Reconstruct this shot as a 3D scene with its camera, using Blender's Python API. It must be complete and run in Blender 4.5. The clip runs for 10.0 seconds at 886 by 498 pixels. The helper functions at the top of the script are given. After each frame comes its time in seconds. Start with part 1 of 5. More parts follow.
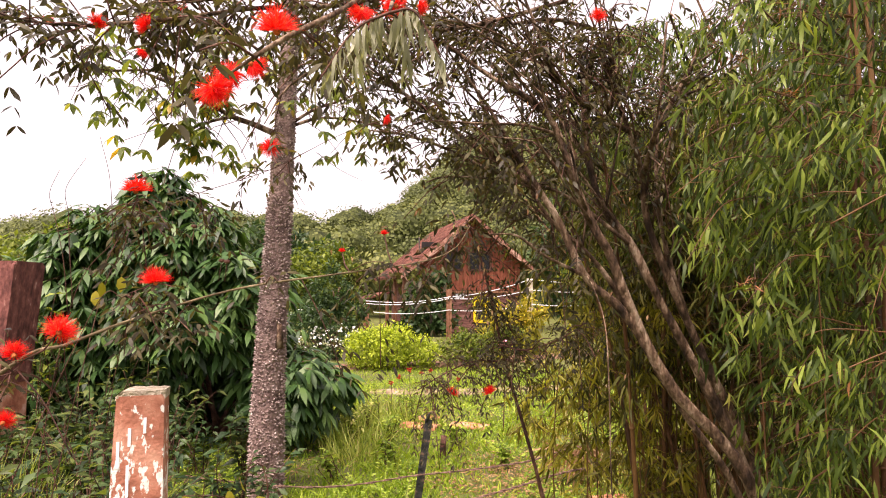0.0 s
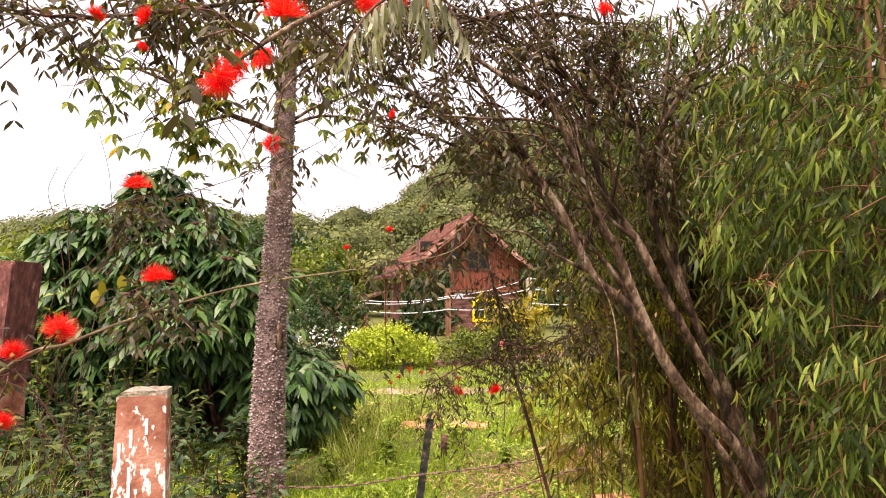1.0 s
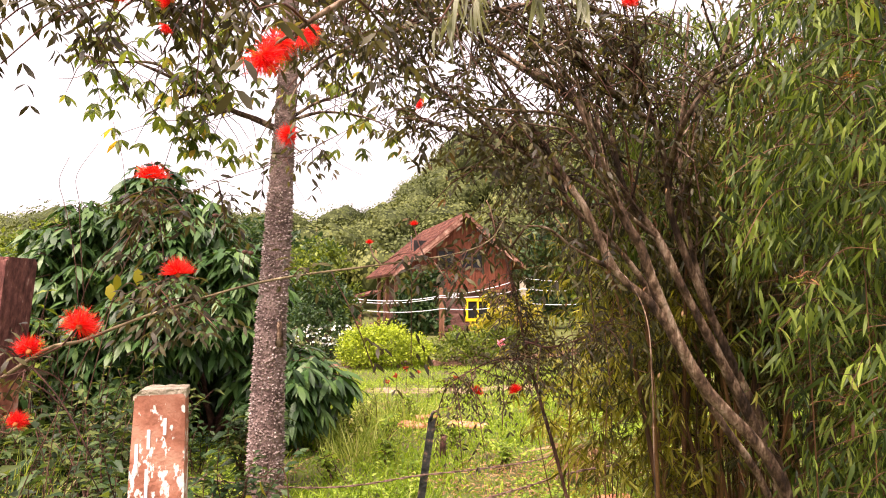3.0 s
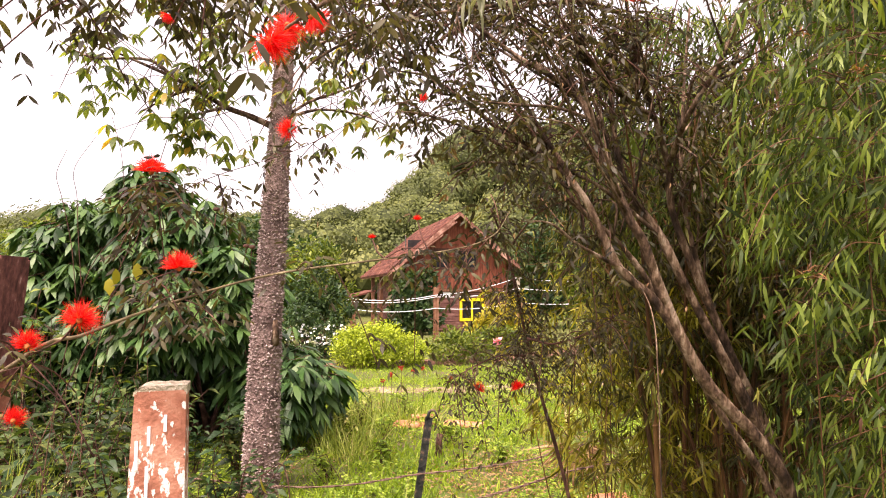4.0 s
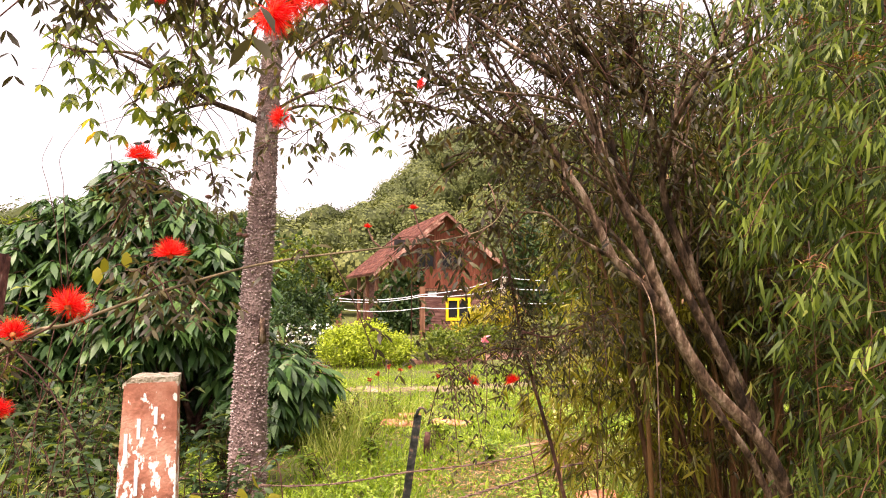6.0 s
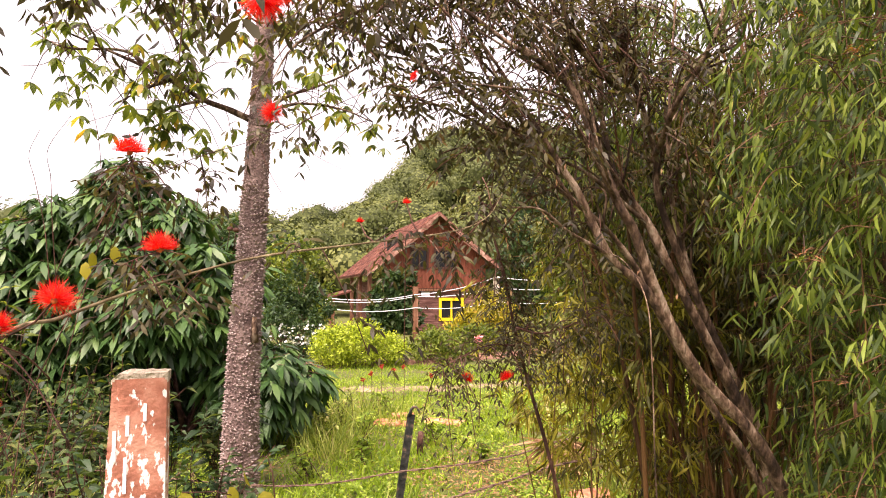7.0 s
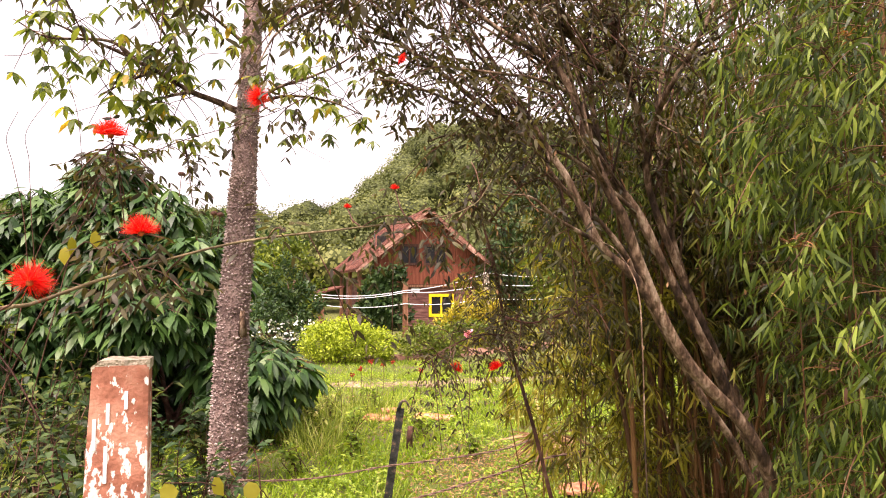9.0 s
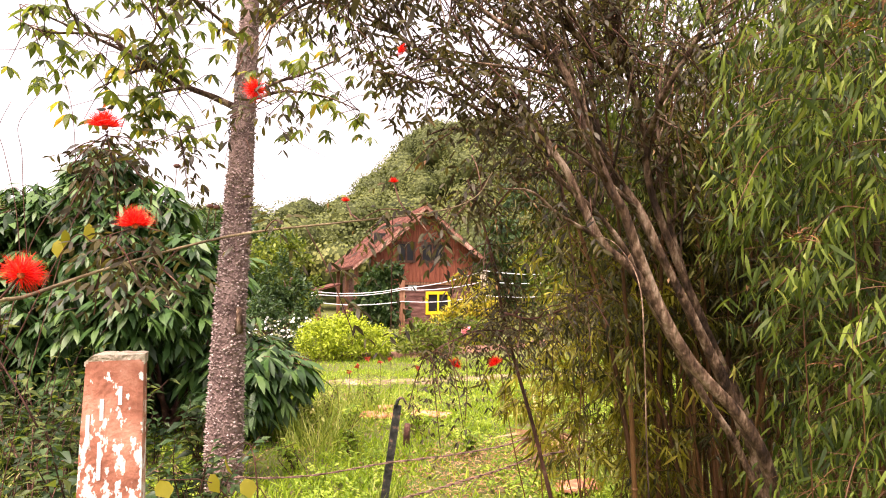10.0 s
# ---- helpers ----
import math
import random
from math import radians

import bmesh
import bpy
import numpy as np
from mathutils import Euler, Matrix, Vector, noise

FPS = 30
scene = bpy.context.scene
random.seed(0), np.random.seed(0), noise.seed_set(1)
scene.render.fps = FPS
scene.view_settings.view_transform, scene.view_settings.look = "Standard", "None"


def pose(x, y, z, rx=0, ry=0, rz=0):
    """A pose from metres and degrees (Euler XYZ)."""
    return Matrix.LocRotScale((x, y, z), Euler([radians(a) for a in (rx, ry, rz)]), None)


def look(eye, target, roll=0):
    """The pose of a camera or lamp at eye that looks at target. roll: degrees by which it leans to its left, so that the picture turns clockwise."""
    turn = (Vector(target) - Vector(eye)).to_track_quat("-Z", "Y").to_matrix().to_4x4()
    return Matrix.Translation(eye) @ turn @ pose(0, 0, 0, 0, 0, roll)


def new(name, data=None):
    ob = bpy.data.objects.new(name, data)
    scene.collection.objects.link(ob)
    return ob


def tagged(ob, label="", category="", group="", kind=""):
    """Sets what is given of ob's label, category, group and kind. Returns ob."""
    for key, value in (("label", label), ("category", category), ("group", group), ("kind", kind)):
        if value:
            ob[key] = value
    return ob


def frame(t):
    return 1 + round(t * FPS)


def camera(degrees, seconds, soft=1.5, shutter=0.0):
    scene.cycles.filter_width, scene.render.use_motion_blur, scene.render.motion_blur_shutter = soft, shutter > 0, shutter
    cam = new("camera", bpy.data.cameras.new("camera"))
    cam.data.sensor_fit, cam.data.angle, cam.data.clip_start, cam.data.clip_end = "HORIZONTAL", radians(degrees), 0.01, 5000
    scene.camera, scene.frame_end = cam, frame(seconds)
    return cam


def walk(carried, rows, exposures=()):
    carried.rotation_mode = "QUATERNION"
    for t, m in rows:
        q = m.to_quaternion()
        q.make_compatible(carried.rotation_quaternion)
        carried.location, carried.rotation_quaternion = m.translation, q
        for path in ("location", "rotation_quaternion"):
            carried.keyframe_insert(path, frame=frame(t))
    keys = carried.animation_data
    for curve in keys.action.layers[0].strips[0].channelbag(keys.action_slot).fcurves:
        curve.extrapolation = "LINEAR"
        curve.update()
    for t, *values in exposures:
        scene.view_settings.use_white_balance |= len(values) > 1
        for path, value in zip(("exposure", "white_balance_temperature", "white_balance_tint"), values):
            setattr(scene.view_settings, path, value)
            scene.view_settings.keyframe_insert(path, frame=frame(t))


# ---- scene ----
cam = camera(69.4, 10.0, soft=1.1)
PATH = [
    (0, (-0.044, 0.081, 1.487), (-0.042, 2.076, 1.626), -0.0),
    (0.5, (-0.051, 0.095, 1.484), (-0.046, 2.09, 1.622), -0.2),
    (1, (-0.061, 0.106, 1.483), (-0.054, 2.101, 1.62), -0.2),
    (1.5, (-0.08, 0.122, 1.479), (-0.066, 2.117, 1.616), -0.1),
    (2, (-0.097, 0.128, 1.478), (-0.079, 2.124, 1.615), -0.1),
    (2.5, (-0.117, 0.138, 1.479), (-0.093, 2.134, 1.615), -0.0),
    (4, (-0.153, 0.165, 1.467), (-0.102, 2.159, 1.602), 0.1),
    (4.5, (-0.161, 0.169, 1.463), (-0.099, 2.163, 1.597), 0.0),
    (5, (-0.167, 0.176, 1.457), (-0.095, 2.17, 1.59), 0.0),
    (5.5, (-0.174, 0.181, 1.452), (-0.09, 2.175, 1.586), 0.1),
    (7, (-0.175, 0.2, 1.437), (-0.058, 2.192, 1.573), 0.0),
    (7.5, (-0.175, 0.203, 1.431), (-0.047, 2.195, 1.566), -0.0),
    (8, (-0.173, 0.207, 1.428), (-0.038, 2.198, 1.561), 0.0),
    (8.5, (-0.171, 0.213, 1.423), (-0.028, 2.204, 1.551), 0.0),
    (9, (-0.171, 0.22, 1.418), (-0.023, 2.21, 1.543), 0.0),
    (9.5, (-0.173, 0.229, 1.414), (-0.019, 2.22, 1.535), 0.0),
    (10, (-0.175, 0.237, 1.412), (-0.017, 2.227, 1.53), 0.1),
]
walk(cam, [(t, look(eye, target, roll)) for t, eye, target, roll in PATH],
     exposures=[(0.0, 1.67, 7150, 30), (2.5, 1.88, 7150, 30), (9.0, 1.9, 7150, 30), (10.0, 2.06, 7150, 30)])

# ---- world, sun, exposure ----
SUN_ELEVATION, SUN_AZIMUTH = radians(66), radians(215)
world = bpy.data.worlds.new("overcast_sky")
scene.world = world
world.use_nodes = True
wn, wl = world.node_tree.nodes, world.node_tree.links
wn.clear()
sky = wn.new("ShaderNodeTexSky")
sky.sky_type, sky.sun_disc = "NISHITA", False
sky.sun_elevation, sky.sun_rotation = SUN_ELEVATION, SUN_AZIMUTH
sky.air_density, sky.dust_density, sky.ozone_density = 1.0, 4.0, 1.0
cloud = wn.new("ShaderNodeHueSaturation")
cloud.inputs["Saturation"].default_value = 0.12
background = wn.new("ShaderNodeBackground")
background.inputs["Strength"].default_value = 0.13
world_out = wn.new("ShaderNodeOutputWorld")
wl.new(sky.outputs[0], cloud.inputs["Color"])
wl.new(cloud.outputs[0], background.inputs["Color"])
wl.new(background.outputs[0], world_out.inputs["Surface"])
sun_data = bpy.data.lights.new("sun", "SUN")
sun_data.energy, sun_data.angle, sun_data.color = 2.0, radians(22), (1.0, 0.93, 0.8)
sun = new("sun", sun_data)
ca, ce = math.sin(SUN_AZIMUTH), math.cos(SUN_ELEVATION)
sun.matrix_world = look((0, 0, 30), Vector((0, 0, 30)) - Vector((ca * ce, math.cos(SUN_AZIMUTH) * ce, math.sin(SUN_ELEVATION))))

# ---- materials ----
rng = np.random.default_rng(7)


def material(name, stops, scale=8.0, detail=6.0, rough=0.7, bump=0.3, bump_scale=40.0, source="noise", translucent=0.0,
             coat=0.0, stretch=(1, 1, 1), metal=0.0, glow=None, island=0.0, spec=0.22):
    """A node material: a colour ramp driven by noise (and by each leaf's own random value), with a fine bump."""
    m = bpy.data.materials.new(name)
    m.use_nodes = True
    n, l = m.node_tree.nodes, m.node_tree.links
    bsdf, out = n["Principled BSDF"], n["Material Output"]
    coords = n.new("ShaderNodeTexCoord")
    mapping = n.new("ShaderNodeMapping")
    mapping.inputs["Scale"].default_value = stretch
    l.new(coords.outputs["Object"], mapping.inputs["Vector"])
    tex = n.new("ShaderNodeTexNoise")
    tex.inputs["Scale"].default_value, tex.inputs["Detail"].default_value = scale, detail
    tex.inputs["Roughness"].default_value = 0.65
    l.new(mapping.outputs[0], tex.inputs["Vector"])
    value = tex.outputs["Fac"]
    spread = n.new("ShaderNodeMapRange")
    spread.inputs["From Min"].default_value, spread.inputs["From Max"].default_value = 0.28, 0.72
    l.new(value, spread.inputs["Value"])
    value = spread.outputs[0]
    if island:
        geo = n.new("ShaderNodeNewGeometry")
        mix = n.new("ShaderNodeMix")
        mix.inputs["Factor"].default_value = island
        l.new(value, mix.inputs["A"])
        l.new(geo.outputs["Random Per Island"], mix.inputs["B"])
        value = mix.outputs["Result"]
    ramp = n.new("ShaderNodeValToRGB")
    while len(ramp.color_ramp.elements) < len(stops):
        ramp.color_ramp.elements.new(0.5)
    for e, (at, colour) in zip(ramp.color_ramp.elements, stops):
        e.position, e.color = at, (*colour, 1)
    l.new(value, ramp.inputs["Fac"])
    l.new(ramp.outputs[0], bsdf.inputs["Base Color"])
    bsdf.inputs["Roughness"].default_value = rough
    bsdf.inputs["Metallic"].default_value = metal
    bsdf.inputs["Specular IOR Level"].default_value = spec
    bsdf.inputs["Coat Weight"].default_value = coat
    if bump:
        fine = n.new("ShaderNodeTexNoise")
        fine.inputs["Scale"].default_value, fine.inputs["Detail"].default_value = bump_scale, 4
        l.new(mapping.outputs[0], fine.inputs["Vector"])
        b = n.new("ShaderNodeBump")
        b.inputs["Strength"].default_value, b.inputs["Distance"].default_value = bump, 0.02
        l.new(fine.outputs["Fac"], b.inputs["Height"])
        l.new(b.outputs[0], bsdf.inputs["Normal"])
    if translucent:
        tr = n.new("ShaderNodeBsdfTranslucent")
        warm = n.new("ShaderNodeMix")
        warm.data_type, warm.blend_type = "RGBA", "MULTIPLY"
        warm.inputs["Factor"].default_value = 1.0
        warm.inputs[7].default_value = (1.5, 1.5, 0.6, 1)
        l.new(ramp.outputs[0], warm.inputs[6])
        l.new(warm.outputs[2], tr.inputs["Color"])
        ms = n.new("ShaderNodeMixShader")
        ms.inputs[0].default_value = translucent
        l.new(bsdf.outputs[0], ms.inputs[1])
        l.new(tr.outputs[0], ms.inputs[2])
        l.new(ms.outputs[0], out.inputs["Surface"])
    return m


def leafy(name, dark, mid, light, translucent=0.35, rough=0.42, island=0.6, scale=3.0, old=None, spec=0.22):
    stops = [(0.15, dark), (0.5, mid), (0.82, light)]
    if old:
        stops.append((0.95, old))
    return material(name, stops, scale=scale, rough=rough, bump=0, translucent=translucent, island=island, spec=spec)


M_GROUND = material("lawn_soil", [(0.12, (0.12, 0.08, 0.045)), (0.35, (0.085, 0.08, 0.028)), (0.55, (0.08, 0.10, 0.02)), (0.88, (0.13, 0.155, 0.028))],
                    scale=4.5, detail=12, rough=0.95, bump=1.0, bump_scale=45)
M_GRASS = leafy("grass_blade", (0.075, 0.135, 0.012), (0.185, 0.29, 0.022), (0.36, 0.45, 0.055), 0.42, 0.5, 0.6, 1.2, (0.42, 0.36, 0.16))
M_TALLGRASS = leafy("tall_grass", (0.10, 0.15, 0.02), (0.23, 0.29, 0.05), (0.40, 0.42, 0.13), 0.4, 0.5, 0.8, 2.0, (0.45, 0.36, 0.2))
M_HERB = leafy("lawn_herb_leaf", (0.08, 0.14, 0.015), (0.19, 0.29, 0.03), (0.36, 0.44, 0.07), 0.4, 0.5, 0.7, 1.5)
M_SAND = material("sandy_path", [(0.2, (0.13, 0.09, 0.052)), (0.5, (0.23, 0.165, 0.105)), (0.8, (0.33, 0.245, 0.165))], scale=3, rough=0.95, bump=0.6, bump_scale=60)
M_SOIL = material("bed_soil", [(0.2, (0.09, 0.045, 0.03)), (0.8, (0.22, 0.12, 0.08))], scale=5, rough=0.95, bump=0.8)
M_HILL = leafy("hill_foliage", (0.028, 0.04, 0.009), (0.075, 0.092, 0.02), (0.155, 0.165, 0.042), 0.1, 0.6, 0.1, 0.13)
# darker green than the leaves: painted shade for the crown cores
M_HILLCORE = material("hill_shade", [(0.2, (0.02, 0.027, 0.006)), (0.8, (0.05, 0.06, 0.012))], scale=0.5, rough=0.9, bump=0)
M_BUSH = leafy("laurel_leaf", (0.012, 0.034, 0.009), (0.034, 0.088, 0.02), (0.085, 0.155, 0.038), 0.2, 0.44, 0.7, 2.0, None, 0.28)
M_HEDGE = leafy("golden_leaf", (0.11, 0.165, 0.015), (0.28, 0.355, 0.03), (0.46, 0.53, 0.06), 0.35, 0.45, 0.7, 2.0)
M_GREEN = leafy("garden_leaf", (0.04, 0.07, 0.01), (0.11, 0.15, 0.02), (0.22, 0.26, 0.045), 0.35, 0.45, 0.6, 1.5)
M_DARKGREEN = leafy("dark_garden_leaf", (0.015, 0.035, 0.012), (0.03, 0.065, 0.02), (0.07, 0.11, 0.035), 0.25, 0.45, 0.6, 1.5)
M_YELLOW = leafy("croton_leaf", (0.12, 0.12, 0.012), (0.3, 0.26, 0.02), (0.46, 0.37, 0.04), 0.35, 0.45, 0.7, 1.5, (0.5, 0.2, 0.03))
M_PALMATE = leafy("palmate_leaf", (0.04, 0.06, 0.018), (0.1, 0.13, 0.034), (0.2, 0.23, 0.06), 0.5, 0.4, 0.8, 1.0, (0.45, 0.25, 0.04))
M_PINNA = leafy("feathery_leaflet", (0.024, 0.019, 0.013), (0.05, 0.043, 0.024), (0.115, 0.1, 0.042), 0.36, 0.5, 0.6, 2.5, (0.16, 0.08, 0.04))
M_GREYFROND = leafy("grey_frond", (0.15, 0.155, 0.10), (0.23, 0.235, 0.155), (0.34, 0.34, 0.24), 0.35, 0.6, 0.7, 3.0)
M_BAMBOO = leafy("bamboo_leaf", (0.016, 0.03, 0.006), (0.056, 0.09, 0.015), (0.19, 0.25, 0.042), 0.42, 0.44, 0.7, 2.2, (0.4, 0.33, 0.09))
# darker copy of the bamboo leaf: the clump's inner shade is in its colour
M_BAMBOOSHADE = leafy("bamboo_leaf_painted_shade", (0.014, 0.014, 0.004), (0.045, 0.046, 0.009), (0.14, 0.14, 0.024), 0.32, 0.5, 0.7, 2.2, (0.3, 0.24, 0.08))
M_WEED = leafy("weed_leaf", (0.012, 0.025, 0.008), (0.036, 0.06, 0.015), (0.12, 0.15, 0.04), 0.35, 0.45, 0.7, 2.0, (0.33, 0.24, 0.1))
M_DRY = leafy("dry_leaf", (0.16, 0.08, 0.04), (0.27, 0.15, 0.075), (0.4, 0.26, 0.14), 0.3, 0.7, 0.7)
M_YLEAF = leafy("yellowing_leaf", (0.14, 0.14, 0.012), (0.24, 0.22, 0.02), (0.34, 0.29, 0.03), 0.4, 0.45, 0.7)
M_RED = leafy("red_stamen", (0.62, 0.008, 0.012), (0.8, 0.02, 0.02), (0.9, 0.08, 0.05), 0.4, 0.5, 0.8)
M_REDCORE = material("flower_head", [(0.2, (0.22, 0.06, 0.02)), (0.8, (0.5, 0.12, 0.03))], scale=60, rough=0.7, bump=0.4)
M_BARK = material("grey_brown_bark", [(0.25, (0.024, 0.014, 0.009)), (0.48, (0.085, 0.05, 0.03)), (0.62, (0.17, 0.11, 0.07)), (0.82, (0.31, 0.23, 0.165))],
                  scale=26, detail=8, rough=0.9, bump=0.9, bump_scale=70, stretch=(1, 1, 0.35))
M_TRUNK = material("mauve_bark", [(0.15, (0.07, 0.046, 0.04)), (0.5, (0.16, 0.105, 0.092)), (0.8, (0.27, 0.19, 0.165))], scale=9, detail=8, rough=0.9,
                   bump=1.0, bump_scale=60)
M_PRICKLE = material("prickle", [(0.1, (0.15, 0.10, 0.09)), (0.6, (0.28, 0.21, 0.185)), (0.9, (0.54, 0.45, 0.41))], scale=30, rough=0.8, bump=0, island=0.6)
M_TWIG = material("twig_bark", [(0.2, (0.035, 0.016, 0.011)), (0.6, (0.095, 0.042, 0.03)), (0.9, (0.22, 0.13, 0.09))], scale=12, rough=0.85, bump=0.4)
M_STEM = material("pale_stem_bark", [(0.2, (0.07, 0.05, 0.028)), (0.6, (0.16, 0.12, 0.065)), (0.9, (0.36, 0.3, 0.18))], scale=16, rough=0.8, bump=0.5)
M_CULM = material("bamboo_culm", [(0.15, (0.028, 0.013, 0.006)), (0.5, (0.09, 0.039, 0.015)), (0.85, (0.19, 0.098, 0.036))], scale=6, rough=0.5, bump=0.2, stretch=(1, 1, 0.2))
M_TERRA = material("terracotta", [(0.15, (0.04, 0.014, 0.01)), (0.5, (0.09, 0.028, 0.018)), (0.85, (0.2, 0.085, 0.055))], scale=2.5, detail=8, rough=0.85, bump=0.4)
M_TILE = material("orange_clay", [(0.15, (0.26, 0.09, 0.05)), (0.5, (0.46, 0.19, 0.11)), (0.85, (0.6, 0.32, 0.2))], scale=9, detail=8, rough=0.85, bump=0.5)
M_WOOD = material("red_stained_boards", [(0.15, (0.11, 0.032, 0.018)), (0.5, (0.2, 0.058, 0.032)), (0.85, (0.28, 0.095, 0.055))], scale=3, detail=8, rough=0.75,
                  bump=0.4, stretch=(4, 4, 0.4))
M_LOG = material("maroon_boards", [(0.15, (0.08, 0.033, 0.027)), (0.5, (0.16, 0.07, 0.057)), (0.85, (0.27, 0.14, 0.115))], scale=3, detail=8, rough=0.8, bump=0.4, stretch=(0.5, 0.5, 4))
M_POSTWOOD = material("brown_timber", [(0.15, (0.09, 0.04, 0.02)), (0.5, (0.18, 0.08, 0.045)), (0.85, (0.28, 0.15, 0.09))], scale=5, rough=0.8, bump=0.4, stretch=(3, 3, 0.4))
M_FRAME = material("dark_stained_timber", [(0.15, (0.04, 0.02, 0.014)), (0.85, (0.11, 0.05, 0.034))], scale=5, rough=0.8, bump=0.3, stretch=(3, 3, 0.4))
M_BARGE = material("weathered_edge_boards", [(0.2, (0.12, 0.05, 0.035)), (0.5, (0.25, 0.12, 0.085)), (0.8, (0.45, 0.29, 0.22))], scale=3, detail=8, rough=0.85, bump=0.5)
M_YPAINT = material("yellow_paint", [(0.1, (0.75, 0.5, 0.01)), (0.9, (0.88, 0.66, 0.03))], scale=6, rough=0.45, bump=0.05)
M_DARK = material("painted_room_shade", [(0.1, (0.012, 0.01, 0.01)), (0.9, (0.03, 0.025, 0.022))], scale=3, rough=0.6, bump=0)
M_WHITE = material("white_cable", [(0.1, (0.72, 0.74, 0.78)), (0.9, (0.86, 0.87, 0.9))], scale=8, rough=0.5, bump=0)
M_WHITEFLOWER = leafy("white_petal", (0.6, 0.62, 0.66), (0.75, 0.77, 0.8), (0.85, 0.86, 0.88), 0.3, 0.6)
M_PINK = leafy("pink_petal", (0.6, 0.12, 0.26), (0.8, 0.28, 0.42), (0.88, 0.5, 0.6), 0.35, 0.5)
M_METAL = material("weathered_steel", [(0.2, (0.018, 0.019, 0.018)), (0.6, (0.045, 0.046, 0.042)), (0.85, (0.2, 0.12, 0.08))], scale=18, rough=0.6, bump=0.4, metal=0.5)
M_WIRE = material("rusty_wire", [(0.2, (0.09, 0.05, 0.04)), (0.8, (0.25, 0.16, 0.12))], scale=40, rough=0.8, bump=0.2, metal=0.3)
M_RUST = material("rusty_paint", [(0.2, (0.06, 0.022, 0.018)), (0.5, (0.14, 0.05, 0.042)), (0.75, (0.22, 0.085, 0.07)), (0.92, (0.42, 0.26, 0.22))], scale=16, detail=12,
                  rough=0.85, bump=0.6, stretch=(1, 1, 0.5))
M_BRICKPINK = material("faded_red_wash", [(0.2, (0.3, 0.1, 0.06)), (0.5, (0.5, 0.2, 0.12)), (0.9, (0.7, 0.45, 0.36))], scale=6, detail=8, rough=0.9, bump=0.5)


def peeling_paint():
    """Orange wash over concrete with white lime patches that thicken towards the foot of the post."""
    m = material("peeling_orange_paint", [(0.15, (0.22, 0.08, 0.05)), (0.5, (0.42, 0.165, 0.105)), (0.85, (0.56, 0.29, 0.2))], scale=12, detail=8, rough=0.85, bump=0.22, bump_scale=120)
    n, l = m.node_tree.nodes, m.node_tree.links
    bsdf = n["Principled BSDF"]
    base = bsdf.inputs["Base Color"].links[0].from_socket
    co = n.new("ShaderNodeTexCoord")
    mp = n.new("ShaderNodeMapping")
    mp.inputs["Scale"].default_value = (1, 1, 0.5)
    l.new(co.outputs["Object"], mp.inputs["Vector"])
    patch = n.new("ShaderNodeTexNoise")
    patch.inputs["Scale"].default_value, patch.inputs["Detail"].default_value = 88, 9
    patch.inputs["Roughness"].default_value = 0.55
    l.new(mp.outputs[0], patch.inputs["Vector"])
    sep = n.new("ShaderNodeSeparateXYZ")
    l.new(co.outputs["Object"], sep.inputs[0])
    worn = n.new("ShaderNodeMapRange")
    worn.inputs["From Min"].default_value, worn.inputs["From Max"].default_value = 1.32, 1.06
    worn.inputs["To Min"].default_value, worn.inputs["To Max"].default_value = -0.04, 0.13
    l.new(sep.outputs["Z"], worn.inputs["Value"])
    add = n.new("ShaderNodeMath")
    add.operation = "ADD"
    l.new(patch.outputs["Fac"], add.inputs[0])
    l.new(worn.outputs[0], add.inputs[1])
    step = n.new("ShaderNodeMapRange")
    step.inputs["From Min"].default_value, step.inputs["From Max"].default_value = 0.612, 0.64
    l.new(add.outputs[0], step.inputs["Value"])
    mix = n.new("ShaderNodeMix")
    mix.data_type = "RGBA"
    mix.inputs[7].default_value = (0.78, 0.75, 0.70, 1)
    l.new(step.outputs[0], mix.inputs["Factor"])
    l.new(base, mix.inputs[6])
    l.new(mix.outputs[2], bsdf.inputs["Base Color"])
    return m


M_POST = peeling_paint()
M_CAP = material("bare_concrete", [(0.2, (0.3, 0.24, 0.17)), (0.8, (0.55, 0.48, 0.37))], scale=30, rough=0.95, bump=0.9, bump_scale=90)

# ---- mesh helpers ----


def thing(name, at, label, category, group="", kind=""):
    ob = new(name)
    ob.location = at
    ob.empty_display_size = 0.1
    return tagged(ob, label, category, group, kind)


def link_mesh(name, me, mat, parent=None, label=""):
    me.materials.append(mat)
    ob = new(name, me)
    if parent is not None:
        ob.parent = parent
        if parent.parent is None:
            ob.matrix_parent_inverse = Matrix.Translation(-Vector(parent.location))
    if label:
        tagged(ob, label)
    return ob


def part(name, bm, mat, parent=None, label="", smooth=False):
    me = bpy.data.meshes.new(name)
    bm.to_mesh(me)
    bm.free()
    if smooth:
        me.polygons.foreach_set("use_smooth", [True] * len(me.polygons))
    return link_mesh(name, me, mat, parent, label)


def mesh_from(name, verts, faces, smooth=False):
    me = bpy.data.meshes.new(name)
    me.from_pydata(verts, [], faces)
    if smooth:
        me.polygons.foreach_set("use_smooth", [True] * len(me.polygons))
    me.update()
    return me


